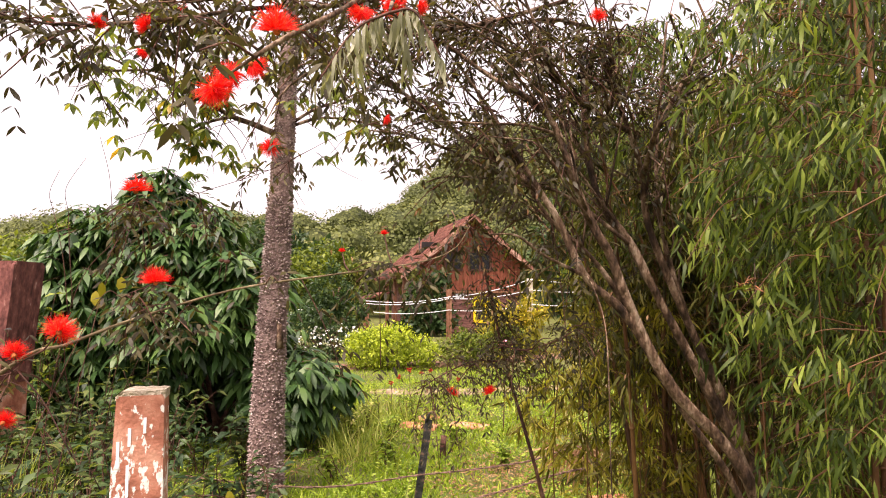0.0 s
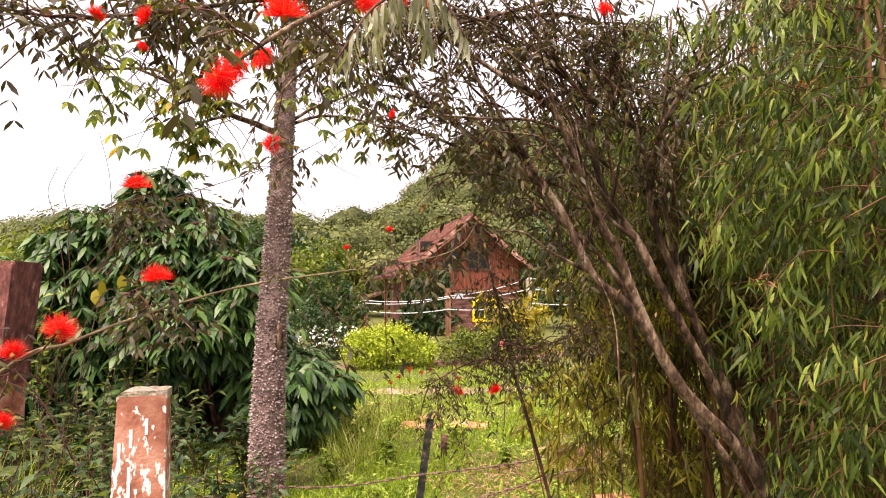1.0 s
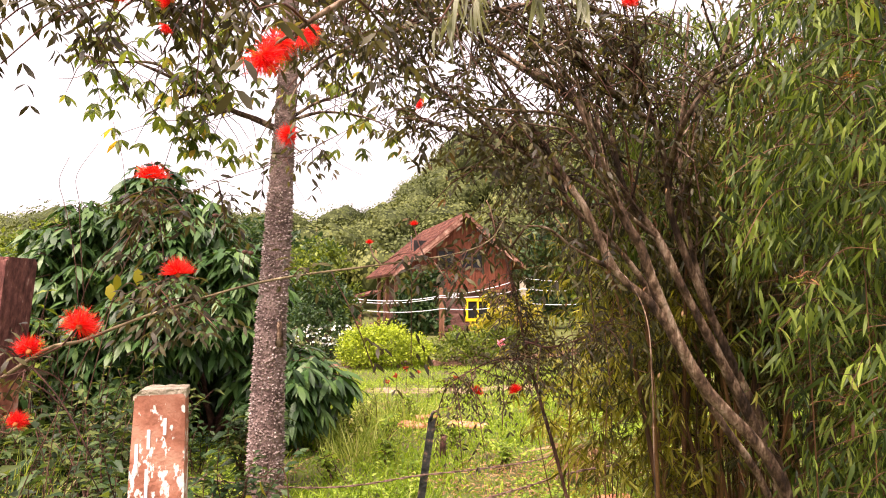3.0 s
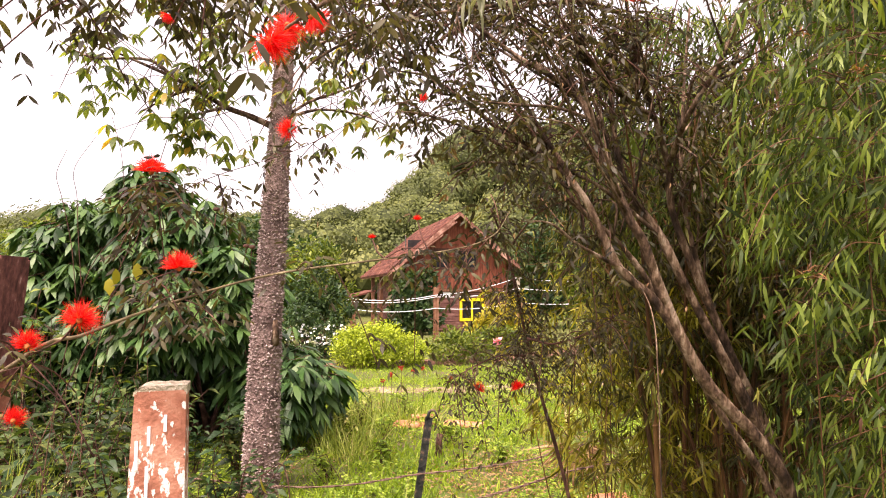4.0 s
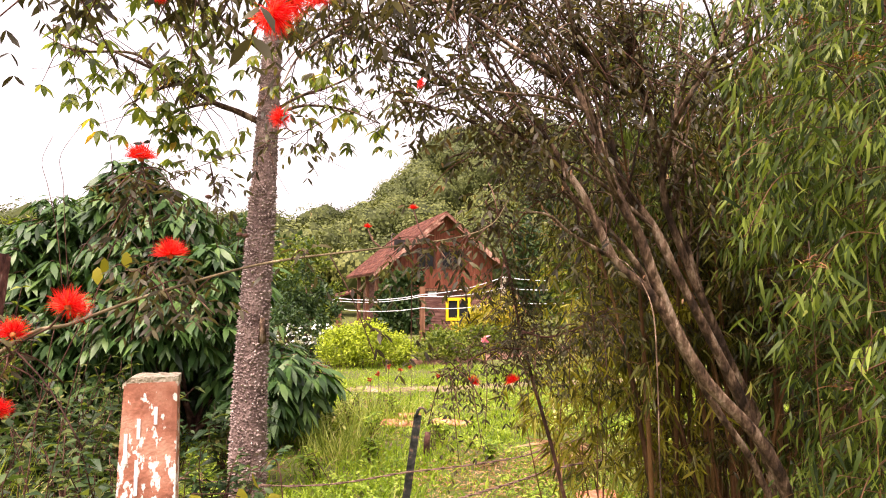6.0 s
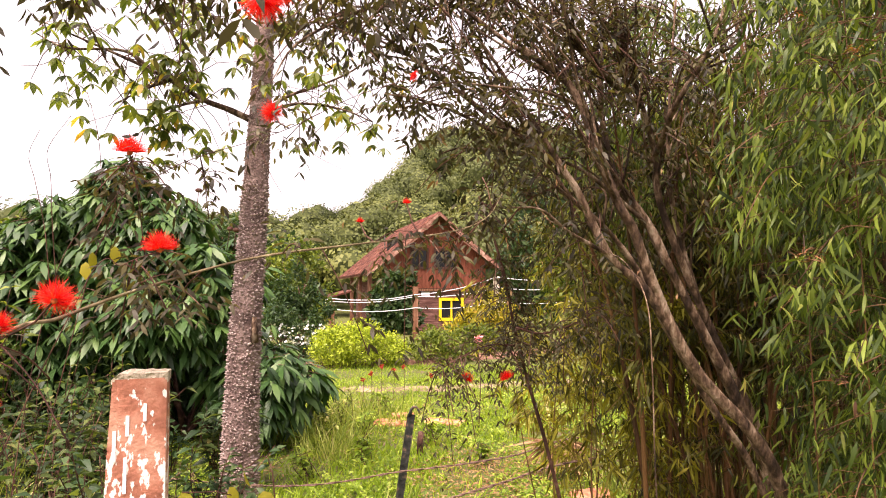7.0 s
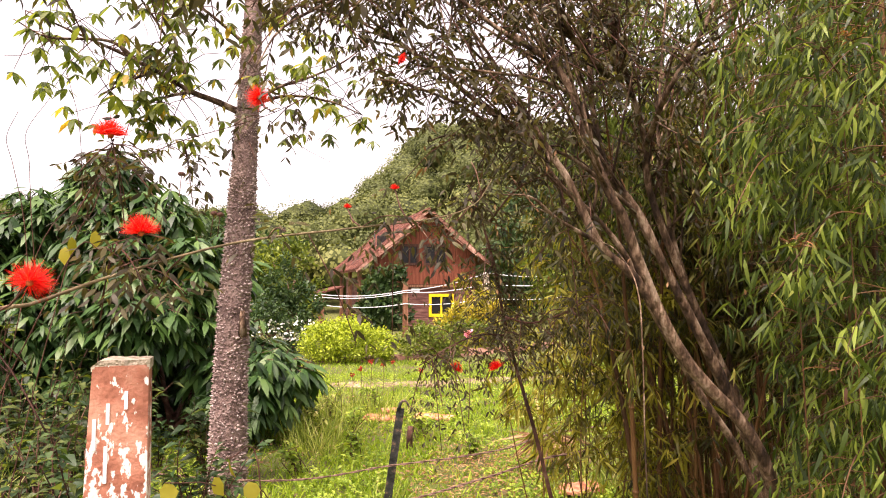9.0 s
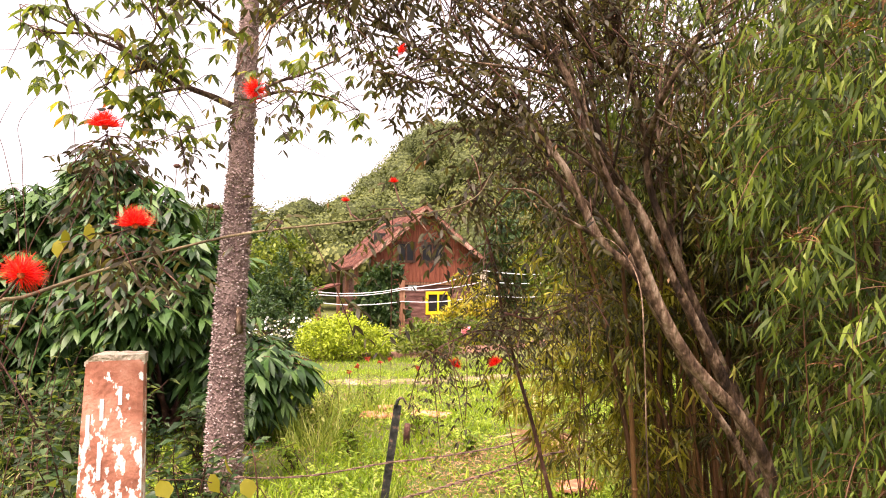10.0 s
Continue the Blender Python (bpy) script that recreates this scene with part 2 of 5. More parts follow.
class Tubes:
    """Gathers tapering round stems into one mesh."""

    def __init__(self):
        self.v, self.f = [], []

    def add(self, pts, r0, r1, sides=6, wobble=0.0):
        pts = [Vector(p) for p in pts]
        base, n = len(self.v), len(pts)
        side = None
        for i, p in enumerate(pts):
            d = (pts[min(i + 1, n - 1)] - pts[max(i - 1, 0)]).normalized()
            if side is None:
                side = d.orthogonal().normalized()
            side = (side - d * side.dot(d)).normalized()
            other = d.cross(side)
            u = i / (n - 1)
            r = (r0 * (1 - u) + r1 * u) * (1 + wobble * noise.noise(p * 9))
            for k in range(sides):
                a = 2 * math.pi * k / sides
                rr = r * (1 + wobble * 0.6 * noise.noise(p * 14 + Vector((k, 0, 0))))
                self.v.append(p + side * (rr * math.cos(a)) + other * (rr * math.sin(a)))
        for i in range(n - 1):
            for k in range(sides):
                a, b = base + i * sides + k, base + i * sides + (k + 1) % sides
                self.f.append((a, b, b + sides, a + sides))
        self.f.append(tuple(range(base + sides - 1, base - 1, -1)))
        self.f.append(tuple(range(base + (n - 1) * sides, base + n * sides)))

    def make(self, name, mat, parent, label="", kind=""):
        return tagged(link_mesh(name, mesh_from(name, self.v, self.f, True), mat, parent, label), kind=kind)


def smooth_line(pts, n):
    """A Catmull-Rom line through the points."""
    p = [Vector(a) for a in pts]
    p = [p[0] * 2 - p[1]] + p + [p[-1] * 2 - p[-2]]
    out = []
    spans = len(p) - 3
    for i in range(n):
        u = i / (n - 1) * spans
        k = min(int(u), spans - 1)
        t = u - k
        a, b, c, d = p[k:k + 4]
        out.append(0.5 * ((2 * b) + (c - a) * t + (2 * a - 5 * b + 4 * c - d) * t * t + (3 * b - a - 3 * c + d) * t ** 3))
    return out


# a leaf lies along +y, one unit long: a folded, bent blade
BLADE = (np.array([(0, 0, 0), (0.5, 0.42, 0.10), (0, 0.45, 0.02), (-0.5, 0.42, 0.10), (0, 1, -0.12)], float),
         np.array([(0, 1, 2), (2, 1, 4), (0, 2, 3), (2, 4, 3)]))
FLAT = (np.array([(0, 0, 0), (0.5, 0.45, 0.05), (0, 1, -0.06), (-0.5, 0.45, 0.05)], float), np.array([(0, 1, 2), (0, 2, 3)]))
LONG = (np.array([(0, 0, 0), (0.5, 0.25, 0.06), (-0.5, 0.25, 0.06), (0.42, 0.62, 0.0), (-0.42, 0.62, 0.0), (0, 1, -0.16)], float),
        np.array([(0, 1, 2), (2, 1, 3), (2, 3, 4), (4, 3, 5)]))
GRASSY = (np.array([(-0.5, 0, 0), (0.5, 0, 0), (-0.38, 0.55, -0.05), (0.38, 0.55, -0.05), (0, 1, -0.3)], float),
          np.array([(0, 1, 3), (0, 3, 2), (2, 3, 4)]))


OVAL = (np.array([(0, 0, 0), (0.4, 0.22, 0.05), (0.5, 0.6, 0.04), (0, 1, -0.08), (-0.5, 0.6, 0.04), (-0.4, 0.22, 0.05)], float),
        np.array([(0, 1, 5), (1, 2, 5), (5, 2, 4), (4, 2, 3)]))


def unit(a):
    return a / np.maximum(np.linalg.norm(a, axis=-1, keepdims=True), 1e-9)


class Leaves:
    """Gathers many leaves of one shape into one mesh."""

    def __init__(self, shape=BLADE):
        self.shape, self.p, self.d, self.l, self.w, self.n = shape, [], [], [], [], []

    def add(self, p, d, length, width):
        self.p.append(tuple(p)), self.d.append(tuple(d)), self.l.append(length), self.w.append(width)

    def bulk(self, p, d, length, width, facing=()):
        self.n.extend(map(tuple, facing))
        self.p.extend(map(tuple, p)), self.d.extend(map(tuple, d)), self.l.extend(length), self.w.extend(width)

    def make(self, name, mat, parent=None, label="", up=0.7, kind="stuff"):
        tv, tf = self.shape
        p, d = np.array(self.p, float), unit(np.array(self.d, float))
        l, w = np.array(self.l, float), np.array(self.w, float)
        n = len(p)
        ref = unit(rng.normal(size=(n, 3)) * (1 - up) + np.array((0, 0, 1.0)) * up)
        if len(self.n) == n:
            ref = unit(np.array(self.n) + 0.45 * rng.normal(size=(n, 3)))
        x = unit(np.cross(d, ref))
        z = np.cross(x, d)
        v = (p[:, None] + tv[None, :, 0:1] * (x * w[:, None])[:, None] + tv[None, :, 1:2] * (d * l[:, None])[:, None]
             + tv[None, :, 2:3] * (z * l[:, None])[:, None]).reshape(-1, 3)
        f = (tf[None] + (np.arange(n) * len(tv))[:, None, None]).reshape(-1, 3)
        me = bpy.data.meshes.new(name)
        me.vertices.add(len(v))
        me.vertices.foreach_set("co", v.ravel())
        me.loops.add(f.size)
        me.loops.foreach_set("vertex_index", f.ravel().astype(np.int32))
        me.polygons.add(len(f))
        me.polygons.foreach_set("loop_start", np.arange(0, f.size, 3, dtype=np.int32))
        me.update(calc_edges=True)
        me.validate()
        return tagged(link_mesh(name, me, mat, parent, label), kind=kind)


def box(bm, x0, x1, y0, y1, z0, z1):
    vs = [bm.verts.new((x, y, z)) for z in (z0, z1) for y in (y0, y1) for x in (x0, x1)]
    for a, b, c, d in ((0, 2, 3, 1), (4, 5, 7, 6), (0, 1, 5, 4), (2, 6, 7, 3), (0, 4, 6, 2), (1, 3, 7, 5)):
        bm.faces.new((vs[a], vs[b], vs[c], vs[d]))


def smoothstep(a, b, v):
    t = min(max((v - a) / (b - a), 0.0), 1.0)
    return t * t * (3 - 2 * t)


# ---- ground and hill ----


def hill(x, y):
    r = 9 + 20.5 * smoothstep(-16, 14, x) - 0.04 * min(max(x - 16, 0), 50)
    return r * smoothstep(48, 140, y) * (1 - 0.6 * smoothstep(170, 400, y))


def ground_z(x, y):
    z = -0.02 * min(max(y - 7, 0), 26)
    z += 0.03 * noise.noise(Vector((x * 0.7, y * 0.7, 0))) * smoothstep(2, 6, y)
    return z + hill(x, y) + 2.0 * noise.noise(Vector((x * 0.03, y * 0.03, 4))) * smoothstep(45, 90, y)


def build_ground():
    def axis(lo, hi, fine_lo, fine_hi, step):
        a = list(np.arange(fine_lo, fine_hi, step))
        s, q = step, fine_hi
        while q < hi:
            a.append(q)
            s *= 1.13
            q += s
        a.append(hi)
        s, q = step, fine_lo
        while q > lo:
            s *= 1.13
            q -= s
            a.insert(0, max(q, lo))
        return a
    xs, ys = axis(-900, 900, -5, 6, 0.25), axis(-600, 1500, 1, 16, 0.25)
    verts = [(x, y, ground_z(x, y)) for y in ys for x in xs]
    w = len(xs)
    faces = [(j * w + i, j * w + i + 1, (j + 1) * w + i + 1, (j + 1) * w + i) for j in range(len(ys) - 1) for i in range(w - 1)]
    return tagged(link_mesh("ground", mesh_from("ground", verts, faces, True), M_GROUND), "grassy uneven ground with bare brown soil patches", "ground", kind="structure")


build_ground()


def strip(name, line, half, mat, label, lift=0.012, rough_edge=0.3):
    """A band of another soil laid on the ground along a line."""
    pts = smooth_line([(x, y, 0) for x, y in line], 60)
    verts, faces = [], []
    for i, p in enumerate(pts):
        d = (pts[min(i + 1, 59)] - pts[max(i - 1, 0)]).normalized()
        s = Vector((-d.y, d.x, 0))
        for k in range(5):
            q = p + s * half * (k / 2 - 1) * (1 + rough_edge * 3 * noise.noise(Vector((p.x * 2, k, 0))))
            edge = -0.03 if k in (0, 4) else lift
            verts.append((q.x, q.y, ground_z(q.x, q.y) + edge))
    for i in range(59):
        for k in range(4):
            a = i * 5 + k
            faces.append((a, a + 5, a + 6, a + 1))
    return tagged(link_mesh(name, mesh_from(name, verts, faces, True), mat), label, name.split("_")[-1], kind="structure")


strip("sandy_path", [(-1.2, 10.4), (-0.2, 10.3), (1.2, 10.6), (3.5, 11.4), (8, 12.5)], 0.42, M_SAND, "pale sandy footpath worn into the lawn")
strip("planting_bed", [(-2.6, 14.2), (-1.2, 14.3), (0.4, 15.0), (2.0, 16.5), (4.5, 19)], 0.45, M_SOIL, "strip of bare red-brown soil under the hedge", lift=0.09)


def hill_woods():
    cores_v, cores_f = [], []
    leaves = Leaves(FLAT)
    ico = bmesh.new()
    bmesh.ops.create_icosphere(ico, subdivisions=1, radius=1)
    iv = [v.co.copy() for v in ico.verts]
    ifc = [tuple(v.index for v in f.verts) for f in ico.faces]
    ico.free()
    for i in range(1250):
        y = 50 + 105 * rng.random() ** 0.7
        x = (rng.random() * 1.75 - 0.85) * (y * 0.72 + 8)
        r = 1.6 + 3.0 * rng.random() ** 1.3
        z = ground_z(x, y) + r * 0.9 + rng.random() * 2.4
        c = np.array((x, y, z))
        # added core blob: blocks light and stands for shade between the leaves
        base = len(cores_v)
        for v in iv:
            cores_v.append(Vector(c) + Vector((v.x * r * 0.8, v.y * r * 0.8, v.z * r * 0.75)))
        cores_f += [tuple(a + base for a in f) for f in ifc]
        n = int(60 + 36 * r * r)
        d = unit(rng.normal(size=(n, 3)))
        d[:, 2] = np.abs(d[:, 2]) * 0.9 - 0.25
        d[:, 1] -= 0.35
        d = unit(d)
        p = c + d * r * np.array((1, 1, 0.85)) * rng.uniform(0.75, 1.1, (n, 1))
        q = rng.normal(size=(n, 3))
        q = unit(q - 0.8 * d * (q * d).sum(1, keepdims=True))
        s = rng.uniform(0.22, 0.5, n)
        leaves.bulk(p, q, s, s * 0.8, d * 1.8)
    woods = thing("hill_woods", (0, 100, 14), "dense mixed green woodland covering the rising hill", "woods", kind="stuff")
    link_mesh("crown_shade_cores", mesh_from("crown_shade_cores", cores_v, cores_f), M_HILLCORE, woods)
    leaves.make("foliage", M_HILL, woods, up=0.3)


hill_woods()


# ---- grass ----


def lawn():
    n = 135000
    y = 2.4 + 11.8 * rng.random(n) ** 1.25
    x = rng.uniform(-1, 1, n) * (1.2 + 0.5 * y)
    keep = []
    for i in range(n):
        bare = noise.noise(Vector((x[i] * 0.9, y[i] * 0.6, 7))) + 0.35 * noise.noise(Vector((x[i] * 4, y[i] * 4, 3)))
        path = abs(y[i] - 10.35 - 0.1 * x[i]) < 0.5 and x[i] > -1.1
        bare -= 0.45 * smoothstep(0.0, 0.4, x[i]) * smoothstep(7.0, 5.5, y[i]) * smoothstep(3.5, 4.3, y[i])
        keep.append((bare > -0.04 or rng.random() < 0.28) and (not path or rng.random() < 0.55))
    keep = np.array(keep)
    x, y = x[keep], y[keep]
    p = np.array([(a, b, ground_z(a, b) - 0.005) for a, b in zip(x, y)])
    d = rng.normal(size=(len(p), 3)) * 0.5
    d[:, 2] = 0.75
    h = rng.uniform(0.03, 0.085, len(p)) * (1 + 0.6 * rng.random(len(p)))
    grass = Leaves(GRASSY)
    grass.bulk(p, d, h, h * 0.08 + 0.004)
    herb = Leaves(BLADE)
    for _ in range(5200):
        hy = 3.2 + 8 * rng.random() ** 1.3
        hx = rng.uniform(-1, 1) * (0.6 + 0.4 * hy)
        if noise.noise(Vector((hx * 1.3, hy * 0.9, 2))) < 0.0:
            continue
        for k in range(7):
            a = rng.random() * 6.28
            q = rng.uniform(0.022, 0.055)
            herb.add((hx + rng.normal() * 0.04, hy + rng.normal() * 0.04, ground_z(hx, hy) + 0.02 + 0.05 * rng.random()), (math.cos(a), math.sin(a), 0.5), q, q * 0.5)
    tagged(herb.make("lawn_herb", M_HERB, None, up=0.8), "small broad-leaved herbs scattered through the lawn", "herbs", kind="stuff")
    litter = Leaves(BLADE)
    for _ in range(2200):
        hy = 3.4 + 6 * rng.random()
        hx = rng.uniform(-0.6, 1) * (0.5 + 0.4 * hy)
        if noise.noise(Vector((hx * 0.9, hy * 0.6, 7))) > 0.0:
            continue
        litter.add((hx, hy, ground_z(hx, hy) + 0.02 + 0.03 * rng.random()), (rng.normal(), rng.normal(), 0.2), rng.uniform(0.03, 0.08), 0.018)
    for _ in range(1000):
        hx, hy = 0.5 + rng.normal() * 0.38, 5.2 + rng.normal() * 0.5
        litter.add((hx, hy, ground_z(hx, hy) + 0.02 + 0.03 * rng.random()), (rng.normal(), rng.normal(), 0.2), rng.uniform(0.03, 0.07), 0.014)
    tagged(litter.make("leaf_litter", M_DRY, None, up=0.8), "dry brown fallen leaves lying on bare soil", "leaves", kind="stuff")
    tagged(grass.make("lawn_grass", M_GRASS, None, up=0.0), "short bright green lawn grass with yellow blades", "grass", kind="stuff")


lawn()


def grass_clump(x, y, spread, n, h, label, group=""):
    g = Leaves(GRASSY)
    for _ in range(n):
        a, r = rng.random() * 6.28, spread * rng.random() ** 0.7
        px, py = x + r * math.cos(a), y + r * math.sin(a)
        g.add((px, py, ground_z(px, py) - 0.01), (math.cos(a) * 0.5 * rng.random() + rng.normal() * 0.4, math.sin(a) * 0.4 * rng.random() + rng.normal() * 0.2, 1), h * (0.2 + rng.random() ** 1.6), 0.007 + 0.006 * rng.random())
    tagged(g.make("grass_clump", M_TALLGRASS, None, up=0.0), label, "grass", group, "stuff")


grass_clump(-0.78, 6.0, 0.32, 300, 0.36, "tall tuft of dry-tipped grass on the lawn")
grass_clump(-0.7, 7.5, 0.7, 520, 0.42, "tall seeding grass beside the dark bush")
grass_clump(-1.05, 6.7, 0.5, 360, 0.34, "rough grass at the foot of the bush")
grass_clump(-2.7, 3.7, 0.5, 500, 0.62, "long green grass among fence-side weeds")
grass_clump(-1.9, 3.9, 0.4, 300, 0.42, "long grass among fence-side weeds")
grass_clump(-0.2, 4.5, 0.12, 90, 0.2, "grass at the foot of the metal stake")
grass_clump(1.6, 4.6, 0.5, 420, 0.4, "yellowing grass under the bamboo")


# ---- house ----


def house():
    at = Vector((1.36, 32.0, -0.5))
    turn = Matrix.Translation(at) @ Matrix.Rotation(radians(13), 4, "Z")
    h = thing("house", at, "red-brown timber chalet with terracotta roof and yellow window", "house")

    def put(name, bm, mat, parent=h, label=""):
        bm.transform(turn)
        return part(name, bm, mat, parent, label)

    ridge, drop, length = 5.78, 0.84, 9.5
    left, right = -3.6, 3.1

    def roof_z(x):
        return ridge - drop * abs(x)
    # upper gable wall in panels, with two window openings left between them
    zl = 2.15
    cols = [-2.6, -1.30, -0.45, -0.10, 1.05, 2.6]
    for i in range(5):
        x0, x1 = cols[i], cols[i + 1]
        spans = [(zl, 3.15), (4.08, None)] if i in (1, 3) else [(zl, None)]
        for z0, z1 in spans:
            bm = bmesh.new()
            xs = sorted({x0, x1} | ({0.0} if x0 < 0 < x1 else set()))
            for a, b in zip(xs, xs[1:]):
                za, zb = (z1, z1) if z1 else (max(roof_z(a) - 0.05, z0), max(roof_z(b) - 0.05, z0))
                vs = [bm.verts.new(q) for q in ((a, 0, z0), (b, 0, z0), (b, 0, zb), (a, 0, za), (a, 0.15, z0), (b, 0.15, z0), (b, 0.15, zb), (a, 0.15, za))]
                for f in ((0, 1, 2, 3), (5, 4, 7, 6), (0, 4, 5, 1), (3, 2, 6, 7), (0, 3, 7, 4), (1, 5, 6, 2)):
                    bm.faces.new([vs[k] for k in f])
            bmesh.ops.remove_doubles(bm, verts=bm.verts[:], dist=0.001)
            upper = put("wall_panel", bm, M_WOOD, h, "red-stained board gable panel")
    for k in range(26):
        x = -2.55 + k * 0.2
        for z0, z1 in (((zl, 3.12), (4.12, roof_z(x) - 0.1)) if (-1.34 < x < -0.41 or -0.14 < x < 1.09) else ((zl, roof_z(x) - 0.1),)):
            if z1 > z0 + 0.05:
                bm = bmesh.new()
                box(bm, x, x + 0.03, -0.025, -0.001, z0, z1)
                put("batten", bm, M_WOOD, upper)
    # lower storey of horizontal boards
    bm = bmesh.new()
    box(bm, -2.6, 0.2, 0.12, 0.3, 0, zl - 0.02)
    box(bm, 1.4, 2.6, 0.12, 0.3, 0, zl - 0.02)
    box(bm, 0.2, 1.4, 0.12, 0.3, 0, 0.6)
    box(bm, 0.2, 1.4, 0.12, 0.3, 1.62, zl - 0.02)
    box(bm, -2.6, -2.42, 0.32, length - 0.6, 0, zl + 0.4)
    box(bm, 2.42, 2.6, 0.32, length - 0.6, 0, zl + 0.4)
    box(bm, -2.6, 2.6, length - 0.58, length - 0.4, 0, zl + 0.4)
    lower = put("lower_wall", bm, M_LOG, h, "weathered maroon board lower storey")
    for k in range(9):
        z = 0.1 + k * 0.22
        for x0, x1 in (((-2.62, 0.14), (1.46, 2.62)) if 0.5 < z + 0.2 and z < 1.72 else ((-2.62, 2.62),)):
            bm = bmesh.new()
            box(bm, x0, x1, 0.085, 0.118, z, z + 0.2)
            bmesh.ops.bevel(bm, geom=bm.edges[:], offset=0.012, segments=1)
            put("board", bm, M_LOG, lower)
    bm = bmesh.new()
    box(bm, -2.75, 2.75, -0.06, 0.11, zl - 0.14, zl - 0.02)
    put("floor_beam", bm, M_POSTWOOD)
    # near-black board added behind the windows, standing for the unlit room's shade
    bm = bmesh.new()
    box(bm, -2.3, 2.3, 0.9, 1.0, 0.02, 4.6)
    put("room_shade_panel", bm, M_DARK)
    # windows
    for x0, x1, z0, z1, mat, lab, y in ((-1.30, -0.45, 3.15, 4.08, M_FRAME, "dark brown timber window", -0.05), (-0.10, 1.05, 3.15, 4.08, M_FRAME, "wide dark brown timber window", -0.05),
                                        (0.2, 1.4, 0.6, 1.62, M_YPAINT, "bright yellow painted window frame", 0.03)):
        bm = bmesh.new()
        t = 0.085 if mat is M_YPAINT else 0.06
        box(bm, x0 - 0.04, x1 + 0.04, y, y + 0.14, z1 - t, z1 + 0.06)
        box(bm, x0 - 0.04, x1 + 0.04, y, y + 0.14, z0 - 0.06, z0 + t)
        box(bm, x0 - 0.04, x0 + t, y + 0.002, y + 0.138, z0 + t, z1 - t)
        box(bm, x1 - t, x1 + 0.04, y + 0.002, y + 0.138, z0 + t, z1 - t)
        win = put("window", bm, mat, h, lab)
        bm = bmesh.new()
        xm = (x0 + x1) / 2
        box(bm, xm - 0.04, xm + 0.04, y + 0.01, y + 0.13, z0 + t, z1 - t)
        put("mullion", bm, mat, win)
        for a, b in ((x0 + t, xm - 0.04), (xm + 0.04, x1 - t)):
            bm = bmesh.new()
            box(bm, a, b, y + 0.06, y + 0.07, z0 + t, z1 - t)
            put("pane", bm, M_PANE, win)
    bm = bmesh.new()
    box(bm, -0.75, -0.32, 0.055, 0.082, 1.75, 1.98)
    put("notice_board", bm, M_WHITE, h, "small white notice on the boards")
    # two roof slopes with separate tile courses
    for sgn, edge in ((-1, left), (1, right)):
        bm = bmesh.new()
        e = abs(edge)
        for x0, x1 in ((0.0, e),):
            q = []
            for y in (-0.55, length):
                for x in (x0, x1):
                    q += [(sgn * x, y, ridge - drop * x), (sgn * x, y, ridge - drop * x + 0.09)]
            vs = [bm.verts.new(a) for a in q]
            for f in ((0, 2, 3, 1), (4, 5, 7, 6), (0, 1, 5, 4), (2, 6, 7, 3), (1, 3, 7, 5), (0, 4, 6, 2)):
                bm.faces.new([vs[k] for k in f])
        roof = put("roof", bm, M_POSTWOOD, h, "roof boards under terracotta tiles")
        cols_n, rows_n = 40, int(e / 0.36)
        for c in range(cols_n if sgn < 0 else 14):
            y = -0.6 + c * (length + 0.6) / 40
            bm = bmesh.new()
            for r in range(rows_n + 1):
                xa, xb = r * 0.36, min(r * 0.36 + 0.42, e + 0.06)
                ring = []
                for x, lift, wd in ((xa, 0.10, 0.09), (xb, 0.135, 0.11)):
                    for k in range(4):
                        ang = math.pi * k / 3
                        ring.append(bm.verts.new((sgn * x, y + 0.12 - wd * math.cos(ang), ridge - drop * x + lift + 0.07 * math.sin(ang))))
                for k in range(3):
                    bm.faces.new((ring[k], ring[k + 1], ring[k + 5], ring[k + 4]))
                bm.faces.new(ring[4:8])
            put("tile_course", bm, M_TERRA, roof)
        bm = bmesh.new()
        vs = []
        for y in (-0.66, -0.60):
            vs += [bm.verts.new((0, y, ridge - 0.06)), bm.verts.new((edge, y, ridge - drop * e - 0.06)), bm.verts.new((edge, y, ridge - drop * e + 0.08)), bm.verts.new((0, y, ridge + 0.08))]
        for f in ((0, 1, 2, 3), (7, 6, 5, 4), (0, 4, 5, 1), (1, 5, 6, 2), (2, 6, 7, 3), (3, 7, 4, 0)):
            bm.faces.new([vs[k] for k in f])
        put("barge_board", bm, M_BARGE, h, "weathered red-grey barge board")
    for sgn, a, b, low, y in ((-1, 0.3, 3.3, 0.16, -0.70), (-1, 0.9, 2.6, 0.30, -0.76), (-1, 0.2, 1.5, 0.24, -0.73), (1, 0.5, 2.9, 0.2, -0.70), (1, 1.2, 2.5, 0.34, -0.75)):
        bm = bmesh.new()
        vs = []
        for yy in (y, y + 0.04):
            for x, dz in ((a, 0.0), (b, 0.0), (b, 0.07), (a, 0.07)):
                vs.append(bm.verts.new((sgn * x, yy, ridge - drop * x - low * (1 if x == a else 0.55) + dz)))
        for f in ((0, 1, 2, 3), (7, 6, 5, 4), (0, 4, 5, 1), (1, 5, 6, 2), (2, 6, 7, 3), (3, 7, 4, 0)):
            bm.faces.new([vs[k] for k in f])
        bmesh.ops.recalc_face_normals(bm, faces=bm.faces[:])
        put("loose_lath", bm, M_BARGE, h, "loose weathered lath under the roof edge")
    tubes = Tubes()
    tubes.add([turn @ Vector((-2.1, 2.6, 3.4)), turn @ Vector((-2.1, 2.6, 5.0))], 0.035, 0.035, 8)
    tubes.make("vent_pipe", M_METAL, h)
    # veranda under the long side of the roof
    for y in (0.1, 3.0, 6.0):
        bm = bmesh.new()
        box(bm, -3.4, -3.22, y, y + 0.18, 0, 2.9)
